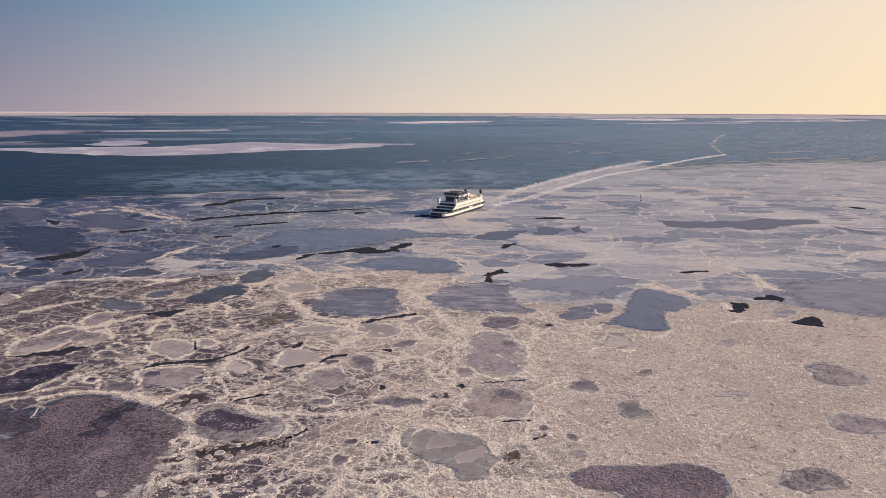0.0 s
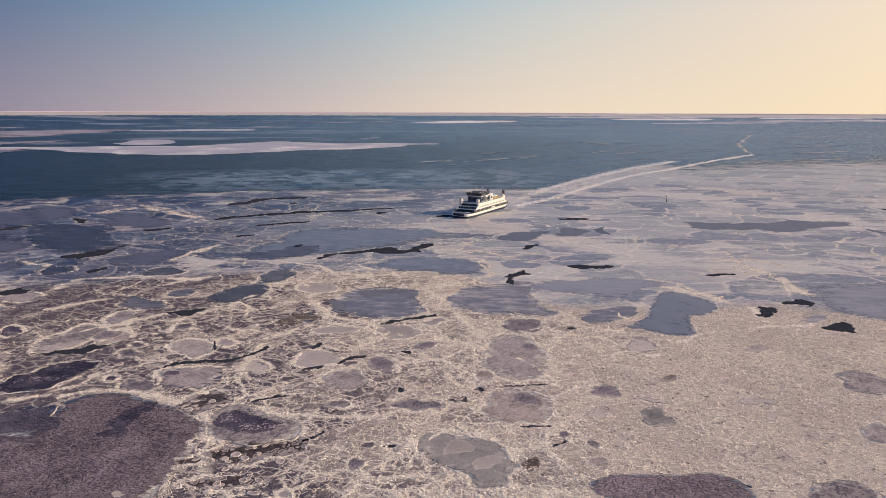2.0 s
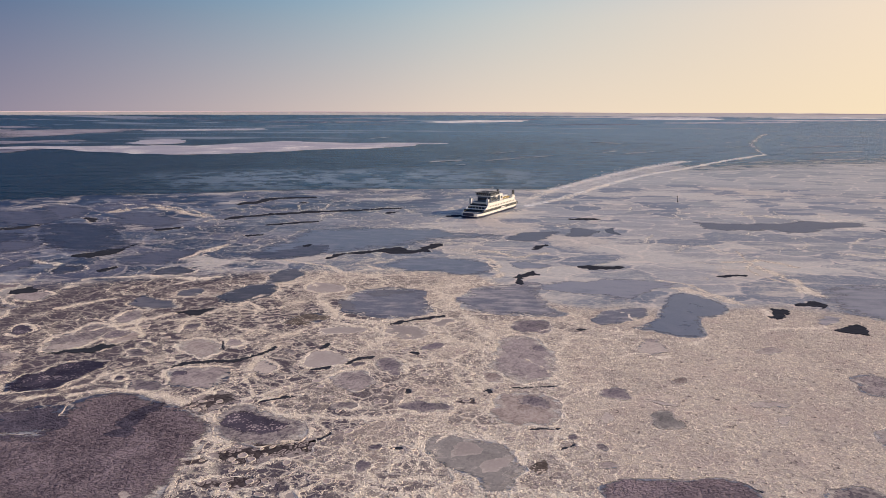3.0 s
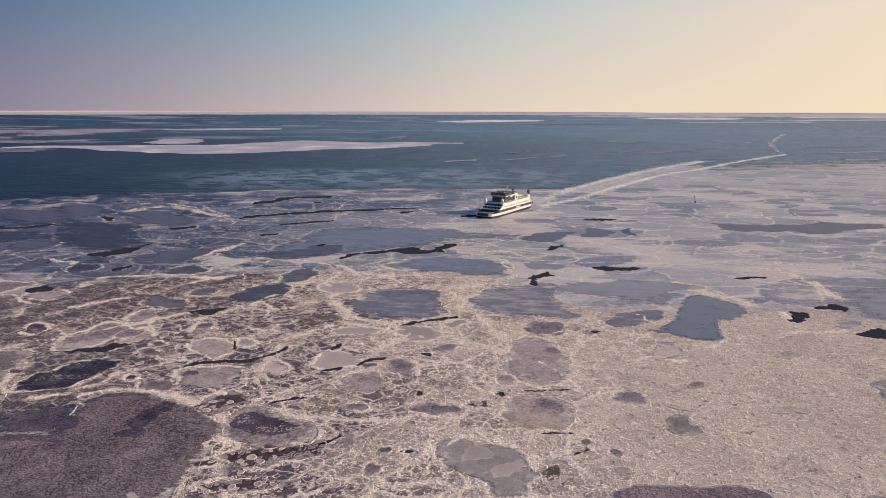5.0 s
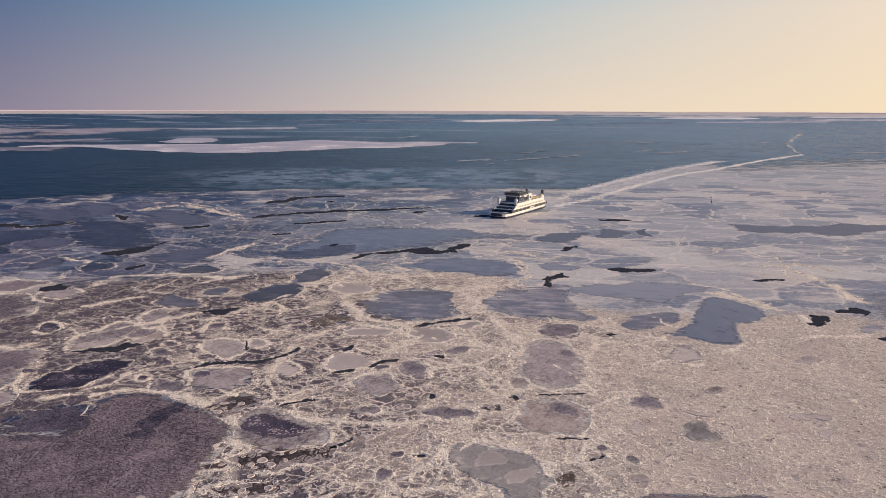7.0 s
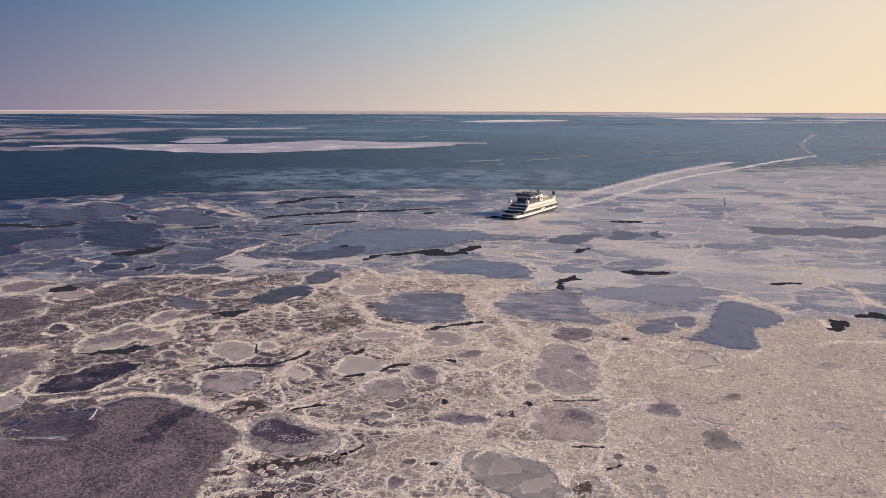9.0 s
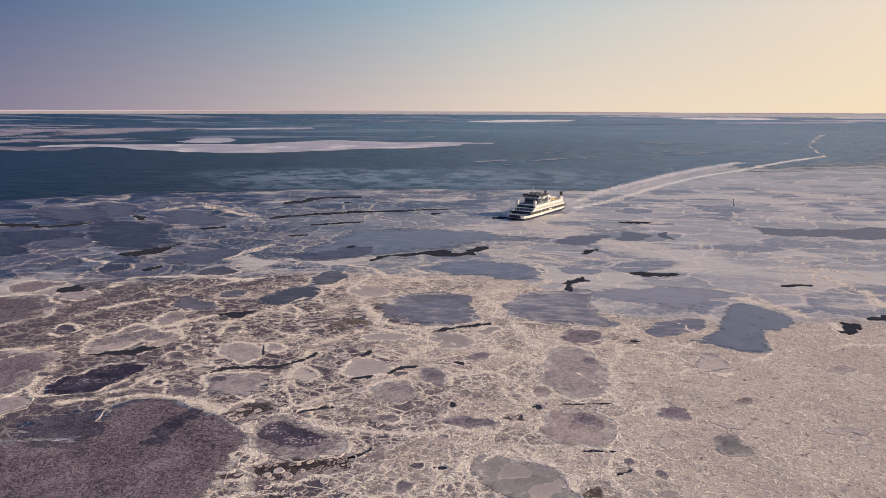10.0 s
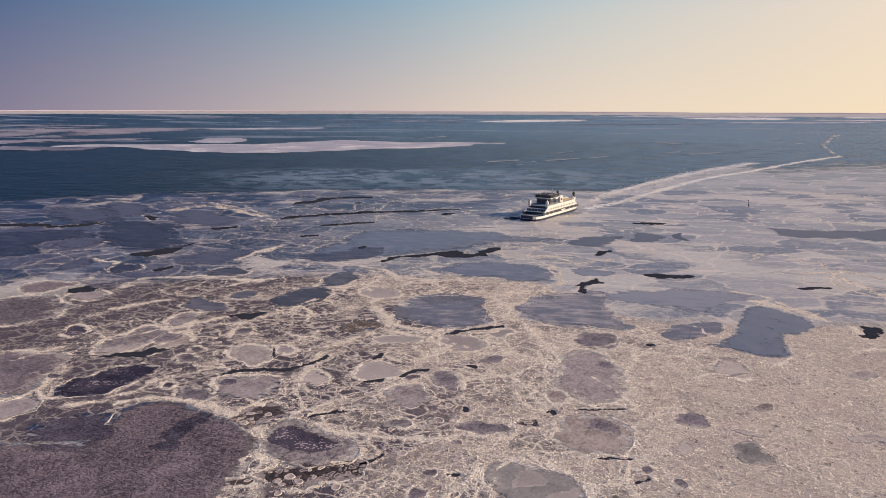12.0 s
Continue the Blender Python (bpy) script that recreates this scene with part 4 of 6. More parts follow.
floe("violet_floe", (-112.6, 223.8), (-108.9, 226.1), (-105.2, 222.1), (-109.1, 220.4))
floe("slate_pool", (-184.5, 281.4), (-184.1, 290.6), (-176.5, 279.8), (-176.9, 272.9))
floe("navy_sheet", (-349.9, 403.4), (-336.7, 415.6), (-301.3, 431.6), (-276.8, 424.5), (-265.7, 396.5), (-288.9, 393.2), (-277.8, 368.8), (-260.1, 358.8), (-276.5, 341.7), (-297.1, 343.0))
floe("navy_sheet", (-273.9, 377.7), (-279.0, 394.6), (-269.2, 401.6), (-248.4, 386.5), (-252.9, 372.4), (-260.1, 363.4))
floe("navy_sheet", (-375.3, 497.4), (-370.2, 529.7), (-329.1, 526.1), (-302.2, 493.9), (-293.3, 456.0), (-300.3, 447.7), (-330.6, 455.3))
floe("water_lead", (-378.4, 436.1), (-357.8, 441.5), (-337.1, 447.0), (-315.9, 440.8), (-304.0, 447.2), (-292.4, 461.0), (-292.8, 448.8), (-304.1, 435.6), (-336.4, 435.4))
floe("navy_sheet", (-235.4, 325.0), (-237.0, 344.6), (-228.6, 348.6), (-221.4, 340.0), (-221.4, 330.8), (-226.0, 320.2))
floe("water_lead", (-199.8, 283.3), (-201.1, 290.9), (-196.9, 294.5), (-188.8, 293.6), (-189.0, 288.7), (-193.8, 282.3))
floe("lilac_floe", (-225.3, 285.5), (-224.0, 297.9), (-207.7, 302.3), (-200.6, 298.0), (-205.9, 288.2), (-211.4, 277.9))
floe("grey_floe", (-196.2, 281.9), (-192.0, 287.3), (-182.4, 288.6), (-177.4, 282.8), (-177.9, 273.7), (-185.8, 274.4))
floe("lilac_floe", (-228.3, 264.1), (-217.9, 269.8), (-210.4, 279.9), (-188.1, 274.0), (-178.2, 266.9), (-177.0, 251.4), (-180.2, 240.2), (-189.9, 235.5), (-201.9, 233.8))
floe("dark_floe", (-165.8, 235.6), (-166.1, 242.2), (-158.9, 239.8), (-154.0, 230.9), (-159.0, 229.0))
floe("lilac_floe", (-175.0, 202.9), (-170.2, 211.3), (-159.5, 212.8), (-143.4, 212.4), (-144.0, 202.3), (-141.2, 193.5), (-139.0, 181.4), (-143.7, 178.8), (-151.3, 175.9))
floe("dark_floe", (-141.2, 193.5), (-142.6, 197.8), (-137.8, 197.5), (-136.3, 194.2))
floe("grey_floe", (-147.8, 175.6), (-135.9, 181.8), (-130.0, 179.5), (-128.3, 171.8), (-134.5, 167.5), (-139.7, 166.2))
floe("navy_sheet", (-204.4, 320.9), (-206.2, 333.0), (-199.3, 339.2), (-191.7, 331.3), (-195.1, 324.6), (-199.0, 319.3))
floe("violet_floe", (-130.1, 231.1), (-126.5, 237.8), (-121.0, 237.3), (-120.1, 229.5), (-124.2, 226.0))
floe("water_lead", (-24.5, 517.8), (-17.3, 525.6), (-4.6, 525.5), (-6.0, 512.8), (-15.1, 511.9))
floe("rough_patch", (-123.2, 161.1), (-119.2, 168.0), (-115.7, 174.2), (-107.4, 173.6), (-102.2, 162.4), (-99.7, 154.1), (-106.1, 151.7), (-114.8, 152.1))

# ---- far sheets and streaks on the open water ----
plate("drift_sheet", -1927.1, 2640.3, 254.9, 57.8, 20)
plate("snow_sheet", -1010.3, 2583.1, 209.4, 97.9, 30)
plate("drift_sheet", -1625.2, 2213.1, 237.0, 145.9, 39)
plate("drift_sheet", -547.9, 3669.2, 318.4, 62.1, 38)
plate("snow_sheet", 6.4, 3751.3, 329.1, 121.2, 32)
plate("drift_sheet", 200.4, 3950.8, 198.4, 56.0, 36)
plate("snow_sheet", 1108.1, 4033.3, 311.7, 100.6, -6)
plate("snow_sheet", 1270.3, 3588.8, 346.5, 77.4, -0)
plate("drift_sheet", 476.5, 3401.9, 366.0, 49.8, 9)
plate("drift_sheet", -1349.2, 3641.5, 203.8, 51.0, 9)
plate("drift_sheet", -931.1, 3544.8, 284.4, 69.4, 7)
plate("drift_sheet", -1705.0, 3761.5, 261.2, 50.0, 23)
plate("snow_sheet", 1883.1, 4027.0, 344.9, 94.0, -25)
plate("drift_ice", 309.2, 1712.8, 59.1, 19.5, -63)
plate("drift_ice", 252.4, 1347.6, 45.0, 5.6, 58)
plate("drift_ice", 301.7, 1319.8, 52.7, 7.7, 46)
plate("drift_ice", -43.0, 1078.5, 41.5, 10.1, 42)
plate("drift_ice", 45.1, 1294.9, 51.3, 8.3, 62)
plate("drift_ice", 63.7, 1144.8, 99.3, 7.1, 48)
plate("drift_ice", 605.1, 1740.2, 14.3, 11.1, -69)
plate("drift_ice", 749.9, 1574.2, 111.4, 12.4, 31)
plate("drift_ice", 684.5, 1370.2, 93.4, 12.8, 29)
plate("drift_ice", 585.4, 1162.2, 64.8, 13.2, 23)
plate("drift_ice", -22.4, 1003.5, 11.3, 5.0, 71)
plate("drift_ice", -268.2, 1922.0, 82.1, 12.0, 76)
plate("drift_sheet", -1765.0, 2427.3, 131.5, 58.5, 29)
plate("drift_sheet", -1476.4, 2297.6, 152.1, 76.0, 34)
plate("drift_sheet", -831.1, 3072.1, 125.8, 40.8, 29)
plate("drift_sheet", -729.7, 4029.1, 322.5, 42.9, 6)
plate("drift_sheet", -2291.6, 3376.0, 129.7, 35.0, 15)
plate("drift_sheet", -418.3, 3371.9, 141.3, 40.0, 25)
plate("snow_sheet", 1838.4, 3744.8, 409.2, 88.7, -8)
plate("snow_sheet", 1017.7, 4285.8, 636.2, 85.3, -6)

# ---- lines of the ferry's wake on the plan ----
TRAIL = ((40, 575), (74, 624), (143, 756), (193, 848), (282, 967), (355, 1077), (437, 1191), (514, 1283))
BEND = ((514, 1283), (542, 1388), (590, 1543), (645, 1700), (766, 1982), (960, 2415))
EDGE = ((50, 625), (71, 687), (115, 773), (171, 875), (255, 1011), (323, 1111))
MIDDLE = ((84, 680), (115, 735), (152, 809), (212, 914), (282, 1015))

# ---- bright ridges of pressed-up brash: half width, then points ----
RIDGES = []


def ridge_line(half, *points):
    RIDGES.append((half, points))


ridge_line(2.1, (92, 308), (106, 294), (115, 278), (114, 262))
ridge_line(2.7, (145, 357), (149, 332), (148, 301))
ridge_line(2.2, (-9, 317), (-13, 292), (-7, 273), (0, 256), (7, 237))
ridge_line(2.2, (-73, 314), (-63, 283), (-52, 258))
ridge_line(1.6, (-101, 255), (-96, 267), (-89, 288))
ridge_line(2.0, (-181, 296), (-177, 312), (-154, 320), (-124, 315))
ridge_line(1.5, (-172, 247), (-163, 265), (-149, 279))
ridge_line(1.4, (-147, 229), (-128, 243), (-113, 258))
ridge_line(1.9, (-69, 199), (-67, 231), (-52, 253), (-29, 240))
ridge_line(1.0, (2, 238), (7, 217), (2, 196))
ridge_line(1.1, (60, 220), (76, 232), (92, 246))
ridge_line(2.0, (4, 389), (22, 374), (41, 385))
ridge_line(1.9, (7, 360), (13, 330), (2, 313))
ridge_line(0.9, (34, 218), (59, 222))
ridge_line(4.0, (-273, 521), (-262, 555), (-200, 505))
ridge_line(2.0, (-154, 354), (-144, 400))
ridge_line(1.7, (-231, 351), (-212, 342), (-203, 307))
ridge_line(1.4, (-33, 235), (-14, 243), (-3, 226))
ridge_line(1.5, (-49, 260), (-35, 254), (-21, 236))
ridge_line(1.2, (-19, 214), (-5, 211), (-1, 189))
ridge_line(0.9, (-53, 174), (-37, 170), (-20, 170))
ridge_line(0.9, (-31, 142), (-18, 141), (-7, 144))
ridge_line(0.9, (16, 217), (29, 196), (37, 197))
ridge_line(1.2, (39, 254), (48, 247), (57, 243))
ridge_line(2.1, (130, 365), (153, 374), (163, 358))
ridge_line(1.0, (-166, 201), (-159, 212), (-152, 218))
ridge_line(0.9, (-146, 180), (-136, 185), (-127, 182))
ridge_line(1.8, (-98, 357), (-72, 346), (-62, 323))
ridge_line(1.7, (-55, 348), (-37, 337), (-29, 315))
ridge_line(1.2, (60, 270), (65, 257), (55, 243))
ridge_line(1.2, (102, 247), (116, 255), (140, 260))
ridge_line(1.7, (-281, 487), (-279, 506), (-277, 535), (-259, 544), (-230, 527), (-198, 499), (-181, 487))
ridge_line(1.8, (-291, 563), (-264, 564), (-226, 539), (-190, 500), (-187, 477))
ridge_line(1.1, (-146, 366), (-145, 380), (-144, 398))
ridge_line(1.3, (-249, 384), (-248, 396))
ridge_line(1.3, (-124, 176), (-113, 182), (-104, 185), (-92, 184), (-84, 182), (-76, 178), (-70, 172), (-66, 166))
ridge_line(0.9, (-62, 163), (-62, 158), (-62, 153), (-62, 147), (-62, 140), (-62, 134), (-63, 129))
ridge_line(0.8, (-64, 224), (-67, 216), (-68, 209), (-69, 202), (-64, 195))
ridge_line(2.2, (1, 259), (-7, 271), (-12, 284), (-15, 295), (-12, 305), (-4, 311))
ridge_line(1.4, (31, 232), (35, 242), (29, 247), (17, 240))
ridge_line(1.4, (-26, 241), (-32, 232), (-34, 225))
ridge_line(1.2, (-13, 232), (-8, 234), (1, 232), (3, 218))
ridge_line(1.6, (-87, 307), (-79, 312), (-75, 323), (-73, 335))
ridge_line(1.3, (85, 325), (96, 317), (106, 294), (114, 299))
ridge_line(1.4, (94, 309), (102, 294), (112, 281))
ridge_line(1.2, (149, 396), (135, 341), (143, 326), (145, 310))
ridge_line(1.1, (-115, 184), (-111, 190), (-109, 196), (-106, 201), (-101, 203))
ridge_line(1.0, (-124, 229), (-124, 236), (-123, 242), (-115, 232))
ridge_line(0.8, (-71, 170), (-65, 164), (-60, 159), (-52, 156), (-44, 157), (-39, 159))
ridge_line(0.9, (-21, 178), (-18, 175), (-12, 173), (-6, 174), (-3, 178))
ridge_line(0.9, (-9, 152), (-8, 160), (-3, 164), (5, 161), (12, 155))
ridge_line(1.4, (13, 349), (8, 366), (-4, 377))
ridge_line(1.6, (-104, 237), (-107, 249), (-105, 252))
ridge_line(1.2, (-135, 306), (-133, 311), (-128, 318), (-121, 320))
ridge_line(1.2, (-43, 362), (-53, 348), (-63, 341))


FLAKES = 30000


def flakes(x, y, z, rng):
    """Thin tilted ice shards, five-sided, as one mesh."""
    n, k = len(x), 5
    size, turn = rng.uniform(0.2, 0.55, n) * rng.uniform(0.6, 1.3, n), rng.uniform(0, 2 * math.pi, n)
    squash, way, tilt = rng.uniform(0.14, 0.34, n), rng.uniform(0, 2 * math.pi, n), rng.uniform(0.0, 0.05, n)
    a = turn[:, None] * 0 + 2 * math.pi * (np.arange(k)[None, :] + rng.uniform(-0.3, 0.3, (n, k))) / k
    u, v = size[:, None] * np.cos(a), (size * squash)[:, None] * np.sin(a)
    dx, dy = u * np.cos(turn)[:, None] - v * np.sin(turn)[:, None], u * np.sin(turn)[:, None] + v * np.cos(turn)[:, None]
    dz = tilt[:, None] * (dx * np.cos(way)[:, None] + dy * np.sin(way)[:, None])
    top = np.stack((x[:, None] + dx, y[:, None] + dy, z[:, None] + 0.035 + dz), -1)
    low = np.stack((x[:, None] + dx * 1.05, y[:, None] + dy * 1.05, z[:, None] - 0.15 + dz * 0.5), -1)
    verts = np.concatenate((low, top), axis=1).reshape(-1, 3)
    base = (np.arange(n) * 2 * k)[:, None, None]
    ring = np.arange(k)
    quads = np.stack((ring, (ring + 1) % k, k + (ring + 1) % k, k + ring), -1)[None] + base
    caps = (k + ring)[None, None] + base
    loops = np.concatenate((quads.reshape(n, -1), caps.reshape(n, -1)), axis=1).ravel()
    sizes = np.tile(np.array([4] * k + [k]), n)
    me = bpy.data.meshes.new("brash_shards")
    me.vertices.add(len(verts))
    me.vertices.foreach_set("co", verts.astype(np.float32).ravel())
    me.loops.add(len(loops))
    me.loops.foreach_set("vertex_index", loops.astype(np.int32))
    me.polygons.add(len(sizes))
    me.polygons.foreach_set("loop_start", (np.cumsum(sizes) - sizes).astype(np.int32))
    me.update(calc_edges=True)
    me.materials.append(SHARDS)
    return tagged(new("brash_ice", me), "loose cream shards of broken ice on the brash", "brash ice", kind="stuff")


def sheet_of_sea():
    """One sheet from under the flight to the horizon: brash ice, new ice, then open water, with its relief."""
    front = np.linspace(-45, 38, 1150)
    round_about = np.linspace(38, 315, 70)[1:-1]
    bearing = np.radians(np.concatenate((front, round_about)))
    near = np.linspace(0.02, 112, 14)
    far = 1 / np.linspace(1 / 114, 1 / 4950, 660)
    radius = np.concatenate((near, far))
    R, A = np.meshgrid(radius, bearing, indexing="ij")
    X, Y = HOME[0] + R * np.sin(A), HOME[1] + R * np.cos(A)
    deg = np.degrees(A)
    wx, wy = X + 9 * (cloud(X / 22, Y / 22, 3) - 0.5), Y + 9 * (cloud(X / 22, Y / 22, 4) - 0.5)
    broad = cloud(X / 120, Y / 120, 8)
    n3, s3, who3 = cell_noise(wx / 38, wy / 30, 33)
    # where brash ends, and where the ice ends
    brash_end = np.interp(deg, (-45, -30, -14, 0, 4, 10, 20, 38), (350, 350, 360, 350, 270, 255, 262, 300))
    ice_end = np.interp(deg, (-45, -37, -22, -4, 5, 10, 25, 38), (700, 700, 695, 685, 690, 710, 860, 1000))
    beige_end = np.interp(deg, (-45, -37, -22, -4, 13, 28, 38), (775, 775, 770, 750, 760, 780, 800))
    brash = 1 - step(R + 150 * (broad - 0.47), brash_end * 0.86, brash_end * 1.16)
    soft = np.interp(deg, (6, 10, 14, 38), (0.0, 0.25, 0.52, 0.65))
    water = step(R + 40 * (broad - 0.47), ice_end * 0.965, ice_end * (1.04 + soft))
    # less open water sunward: thin-ice streaks, with haze's paling put in too
    water = water * (1 - 0.32 * step(deg + 20 * (broad - 0.47), 6, 24))
    frost = cloud(wx / 45, wy / 30, 21, 5) + 0.26 * (who3 - 0.5)
    frost = frost + 0.03 * step(deg, -8, 4) + (0.06 - 0.04 * step(-deg, 4, 16)) * np.exp(-((R / beige_end - 0.865) / 0.045) ** 2) - 0.04 * step(R, 330, 420) - 0.36 * step(-deg, 2, 14) * step(R, 330, 420) * (1 - 0.75 * step(R, 560, 620))
    frost = frost * (1 - step(R / beige_end + 0.12 * (broad - 0.47), 0.94, 1.03))
    # a net of pressed-up rims round random floes, broken by quiet stretches
    n1, s1, who = cell_noise(wx / 15, wy / 15, 31)
    n2, s2, who2 = cell_noise(wx / 5.5, wy / 5.5, 32)
    rim = np.exp(-((s1 - n1) / 0.085) ** 2) + 0.6 * np.exp(-((s2 - n2) / 0.14) ** 2)
    far_rim = np.exp(-((s3 - n3) / 0.05) ** 2) * step(cloud(X / 60, Y / 60, 41), 0.40, 0.56) * step(R, 260, 380) * (1 - step(R, 560, 640))
    quiet = step(deg + 30 * (broad - 0.47), 0, 14)
    ridge = rim * step(cloud(X / 30, Y / 30, 40), 0.34, 0.52) * (0.85 - 0.70 * quiet) * (0.25 + 0.75 * brash)
    ridge = np.maximum(ridge, 0.5 * far_rim)
    tone = step(who + 0.25 * cloud(X / 9, Y / 9, 44), 0.62, 0.80) * (1 - 0.75 * quiet) * brash
    curl = (1 - 0.7 * quiet * brash) * (1 - step(R, 430, 580)) * (np.interp(deg, (-30, -2, 6), (0.42, 0.4, 0.25)) * (1 - brash) + brash)
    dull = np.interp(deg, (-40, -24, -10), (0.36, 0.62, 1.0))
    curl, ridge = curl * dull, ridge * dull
    # left ice darker: thinner there, and the view's dimming painted into its colour
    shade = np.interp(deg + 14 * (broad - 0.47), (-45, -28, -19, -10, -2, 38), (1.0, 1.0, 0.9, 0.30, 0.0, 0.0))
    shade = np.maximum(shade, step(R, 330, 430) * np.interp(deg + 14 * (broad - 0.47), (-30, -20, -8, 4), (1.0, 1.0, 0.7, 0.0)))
    calm = quiet * brash
    # grease-ice film on open water, streaked off the ice; sky reflection painted paler sunward
    film_and_shine = np.interp(deg + 10 * (broad - 0.47), (-45, -26, -12, 4, 20, 38), (0.0, 0.05, 0.32, 0.55, 0.85, 1.0))
    film_and_shine = film_and_shine + 0.12 * np.exp(-((R / ice_end - 1.18) / 0.15) ** 4) * step(deg, -27, -18) * (1 - step(deg, -6, 2))
    grease = np.exp(-((R / ice_end - 1.19) / 0.16) ** 4) * step(deg, -30, -16) * (1 - step(deg, 2, 10))
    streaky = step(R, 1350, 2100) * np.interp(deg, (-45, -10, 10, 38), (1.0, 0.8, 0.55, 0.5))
    # far water paled by colour, as haze would
    film_and_shine = film_and_shine + 0.25 * step(R, 1300, 2600)
    # random darker floes and the painted left-hand dimming share one tone
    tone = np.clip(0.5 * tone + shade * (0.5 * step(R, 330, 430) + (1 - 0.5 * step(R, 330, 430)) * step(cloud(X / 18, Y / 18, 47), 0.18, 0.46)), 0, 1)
    # the far rim of the sea is white fast ice
    shelf = step(R + 60 * (broad - 0.47), 4380, 4440)
    water, frost, ridge = water * (1 - shelf), np.maximum(frost, shelf), np.maximum(ridge, 0.05 * shelf)
    hollow = np.zeros_like(R)
    for kind, line, seed, within in FLOES:
        if within:
            continue
        (x0, y0), (x1, y1) = line.min(axis=0) - 8, line.max(axis=0) + 8
        pick = np.nonzero((X > x0) & (X < x1) & (Y > y0) & (Y < y1))
        if not len(pick[0]):
            continue
        gap = outside(X[pick], Y[pick], line)
        inside = step(-gap, -0.2, 0.5)
        lit, width = RIMS.get(kind, (0.9, 0.5))
        lit = lit * (1 - 0.8 * quiet[pick])
        width = width * (1 + 0.004 * R[pick])
        patchy = step(cloud(X[pick] / 9, Y[pick] / 9, seed + 3), 0.30, 0.56) * (0.4 + 1.2 * cloud(X[pick] / 3, Y[pick] / 3, seed))
        rough_rim = np.exp(-((gap - 0.6 * width) / width) ** 2) * lit * patchy
        ridge[pick] = np.maximum(ridge[pick] * (1 - inside), rough_rim * (1 - 0.8 * inside))
        brash[pick] *= 1 - 0.9 * inside
        hollow[pick] = np.maximum(hollow[pick], inside * (1.0 if kind in ("water_lead", "slush_pool") else 0.12))
    # the ferry's wake: a bright line of broken ice, and slush beside it
    for points, width, lit, slush in ((TRAIL, 2.8, 1.0, 0.9), (BEND, 2.2, 0.4, 0.6), (EDGE, 3.5, 0.7, 0.75), (MIDDLE, 20.0, 0.12, 0.35)):
        near = np.nonzero((R > 480) & (R < 2800) & (deg > 0) & (deg < 30))
        x, y = X[near] + 14 * (cloud(X[near] / 30, Y[near] / 30, 71) - 0.47), Y[near] + 14 * (cloud(X[near] / 30, Y[near] / 30, 72) - 0.47)
        d = np.full(x.shape, 1e9)
        for (ax, ay), (bx, by) in zip(points, points[1:]):
            t = np.clip(((x - ax) * (bx - ax) + (y - ay) * (by - ay)) / ((bx - ax) ** 2 + (by - ay) ** 2), 0, 1)
            d = np.minimum(d, np.hypot(x - ax - t * (bx - ax), y - ay - t * (by - ay)))
        hit = np.exp(-(d / (width * (0.7 + 0.0008 * R[near]))) ** 2) * step(cloud(X[near] / 10, Y[near] / 20, 73), 0.32, 0.54)
        ridge[near] = np.maximum(ridge[near], hit * lit)
        water[near] *= 1 - slush * hit
    # ridges of pressed-up brash
    for half, points in RIDGES:
        xs, ys = [p[0] for p in points], [p[1] for p in points]
        near = np.nonzero((X > min(xs) - 15) & (X < max(xs) + 15) & (Y > min(ys) - 15) & (Y < max(ys) + 15))
        x, y = X[near] + 9 * (cloud(X[near] / 11, Y[near] / 11, 81) - 0.47), Y[near] + 9 * (cloud(X[near] / 11, Y[near] / 11, 82) - 0.47)
        d = np.full(x.shape, 1e9)
        for (ax, ay), (bx, by) in zip(points, points[1:]):
            t = np.clip(((x - ax) * (bx - ax) + (y - ay) * (by - ay)) / ((bx - ax) ** 2 + (by - ay) ** 2), 0, 1)
            d = np.minimum(d, np.hypot(x - ax - t * (bx - ax), y - ay - t * (by - ay)))
        hit = np.exp(-(d / half) ** 2) * step(cloud(X[near] / 6, Y[near] / 6, 83), 0.26, 0.50) * (1 - hollow[near])
        ridge[near] = np.maximum(ridge[near], 0.85 * hit * np.interp(R[near], (330, 450), (1.0, 0.5)))
        brash[near], tone[near] = np.maximum(brash[near], hit), tone[near] * (1 - hit)
    lumps = cloud(X / 1.3, Y / 1.3, 61, 3) - 0.45
    Z = brash * (1 - water) * 0.22 * lumps * np.interp(R, (100, 600), (1, 0.4)) + 0.16 * ridge * (0.4 + 1.2 * cloud(X / 2.2, Y / 2.2, 66, 3)) * (1 - water)
    Z = Z - 0.35 * hollow - 0.25 * water + bank(R)
    rows, cols = R.shape
    i, j = np.meshgrid(np.arange(rows - 1), np.arange(cols), indexing="ij")
    k = (j + 1) % cols
    faces = np.stack((i * cols + j, i * cols + k, (i + 1) * cols + k, (i + 1) * cols + j), -1).reshape(-1, 4)[:, ::-1]
    me = bpy.data.meshes.new("sea_surface")
    me.vertices.add(rows * cols)
    me.vertices.foreach_set("co", np.stack((X, Y, Z), -1).astype(np.float32).ravel())
    me.loops.add(faces.size)
    me.loops.foreach_set("vertex_index", faces.astype(np.int32).ravel())
    me.polygons.add(len(faces))
    me.polygons.foreach_set("loop_start", np.arange(0, faces.size, 4, dtype=np.int32))
    for name, values in (("brash", brash), ("ridge", ridge), ("tone", tone), ("water", water), ("frost", frost), ("curl", curl), ("calm", calm), ("film_and_shine", film_and_shine), ("grease", grease), ("streaky", streaky)):
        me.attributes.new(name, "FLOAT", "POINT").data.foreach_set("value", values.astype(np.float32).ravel())
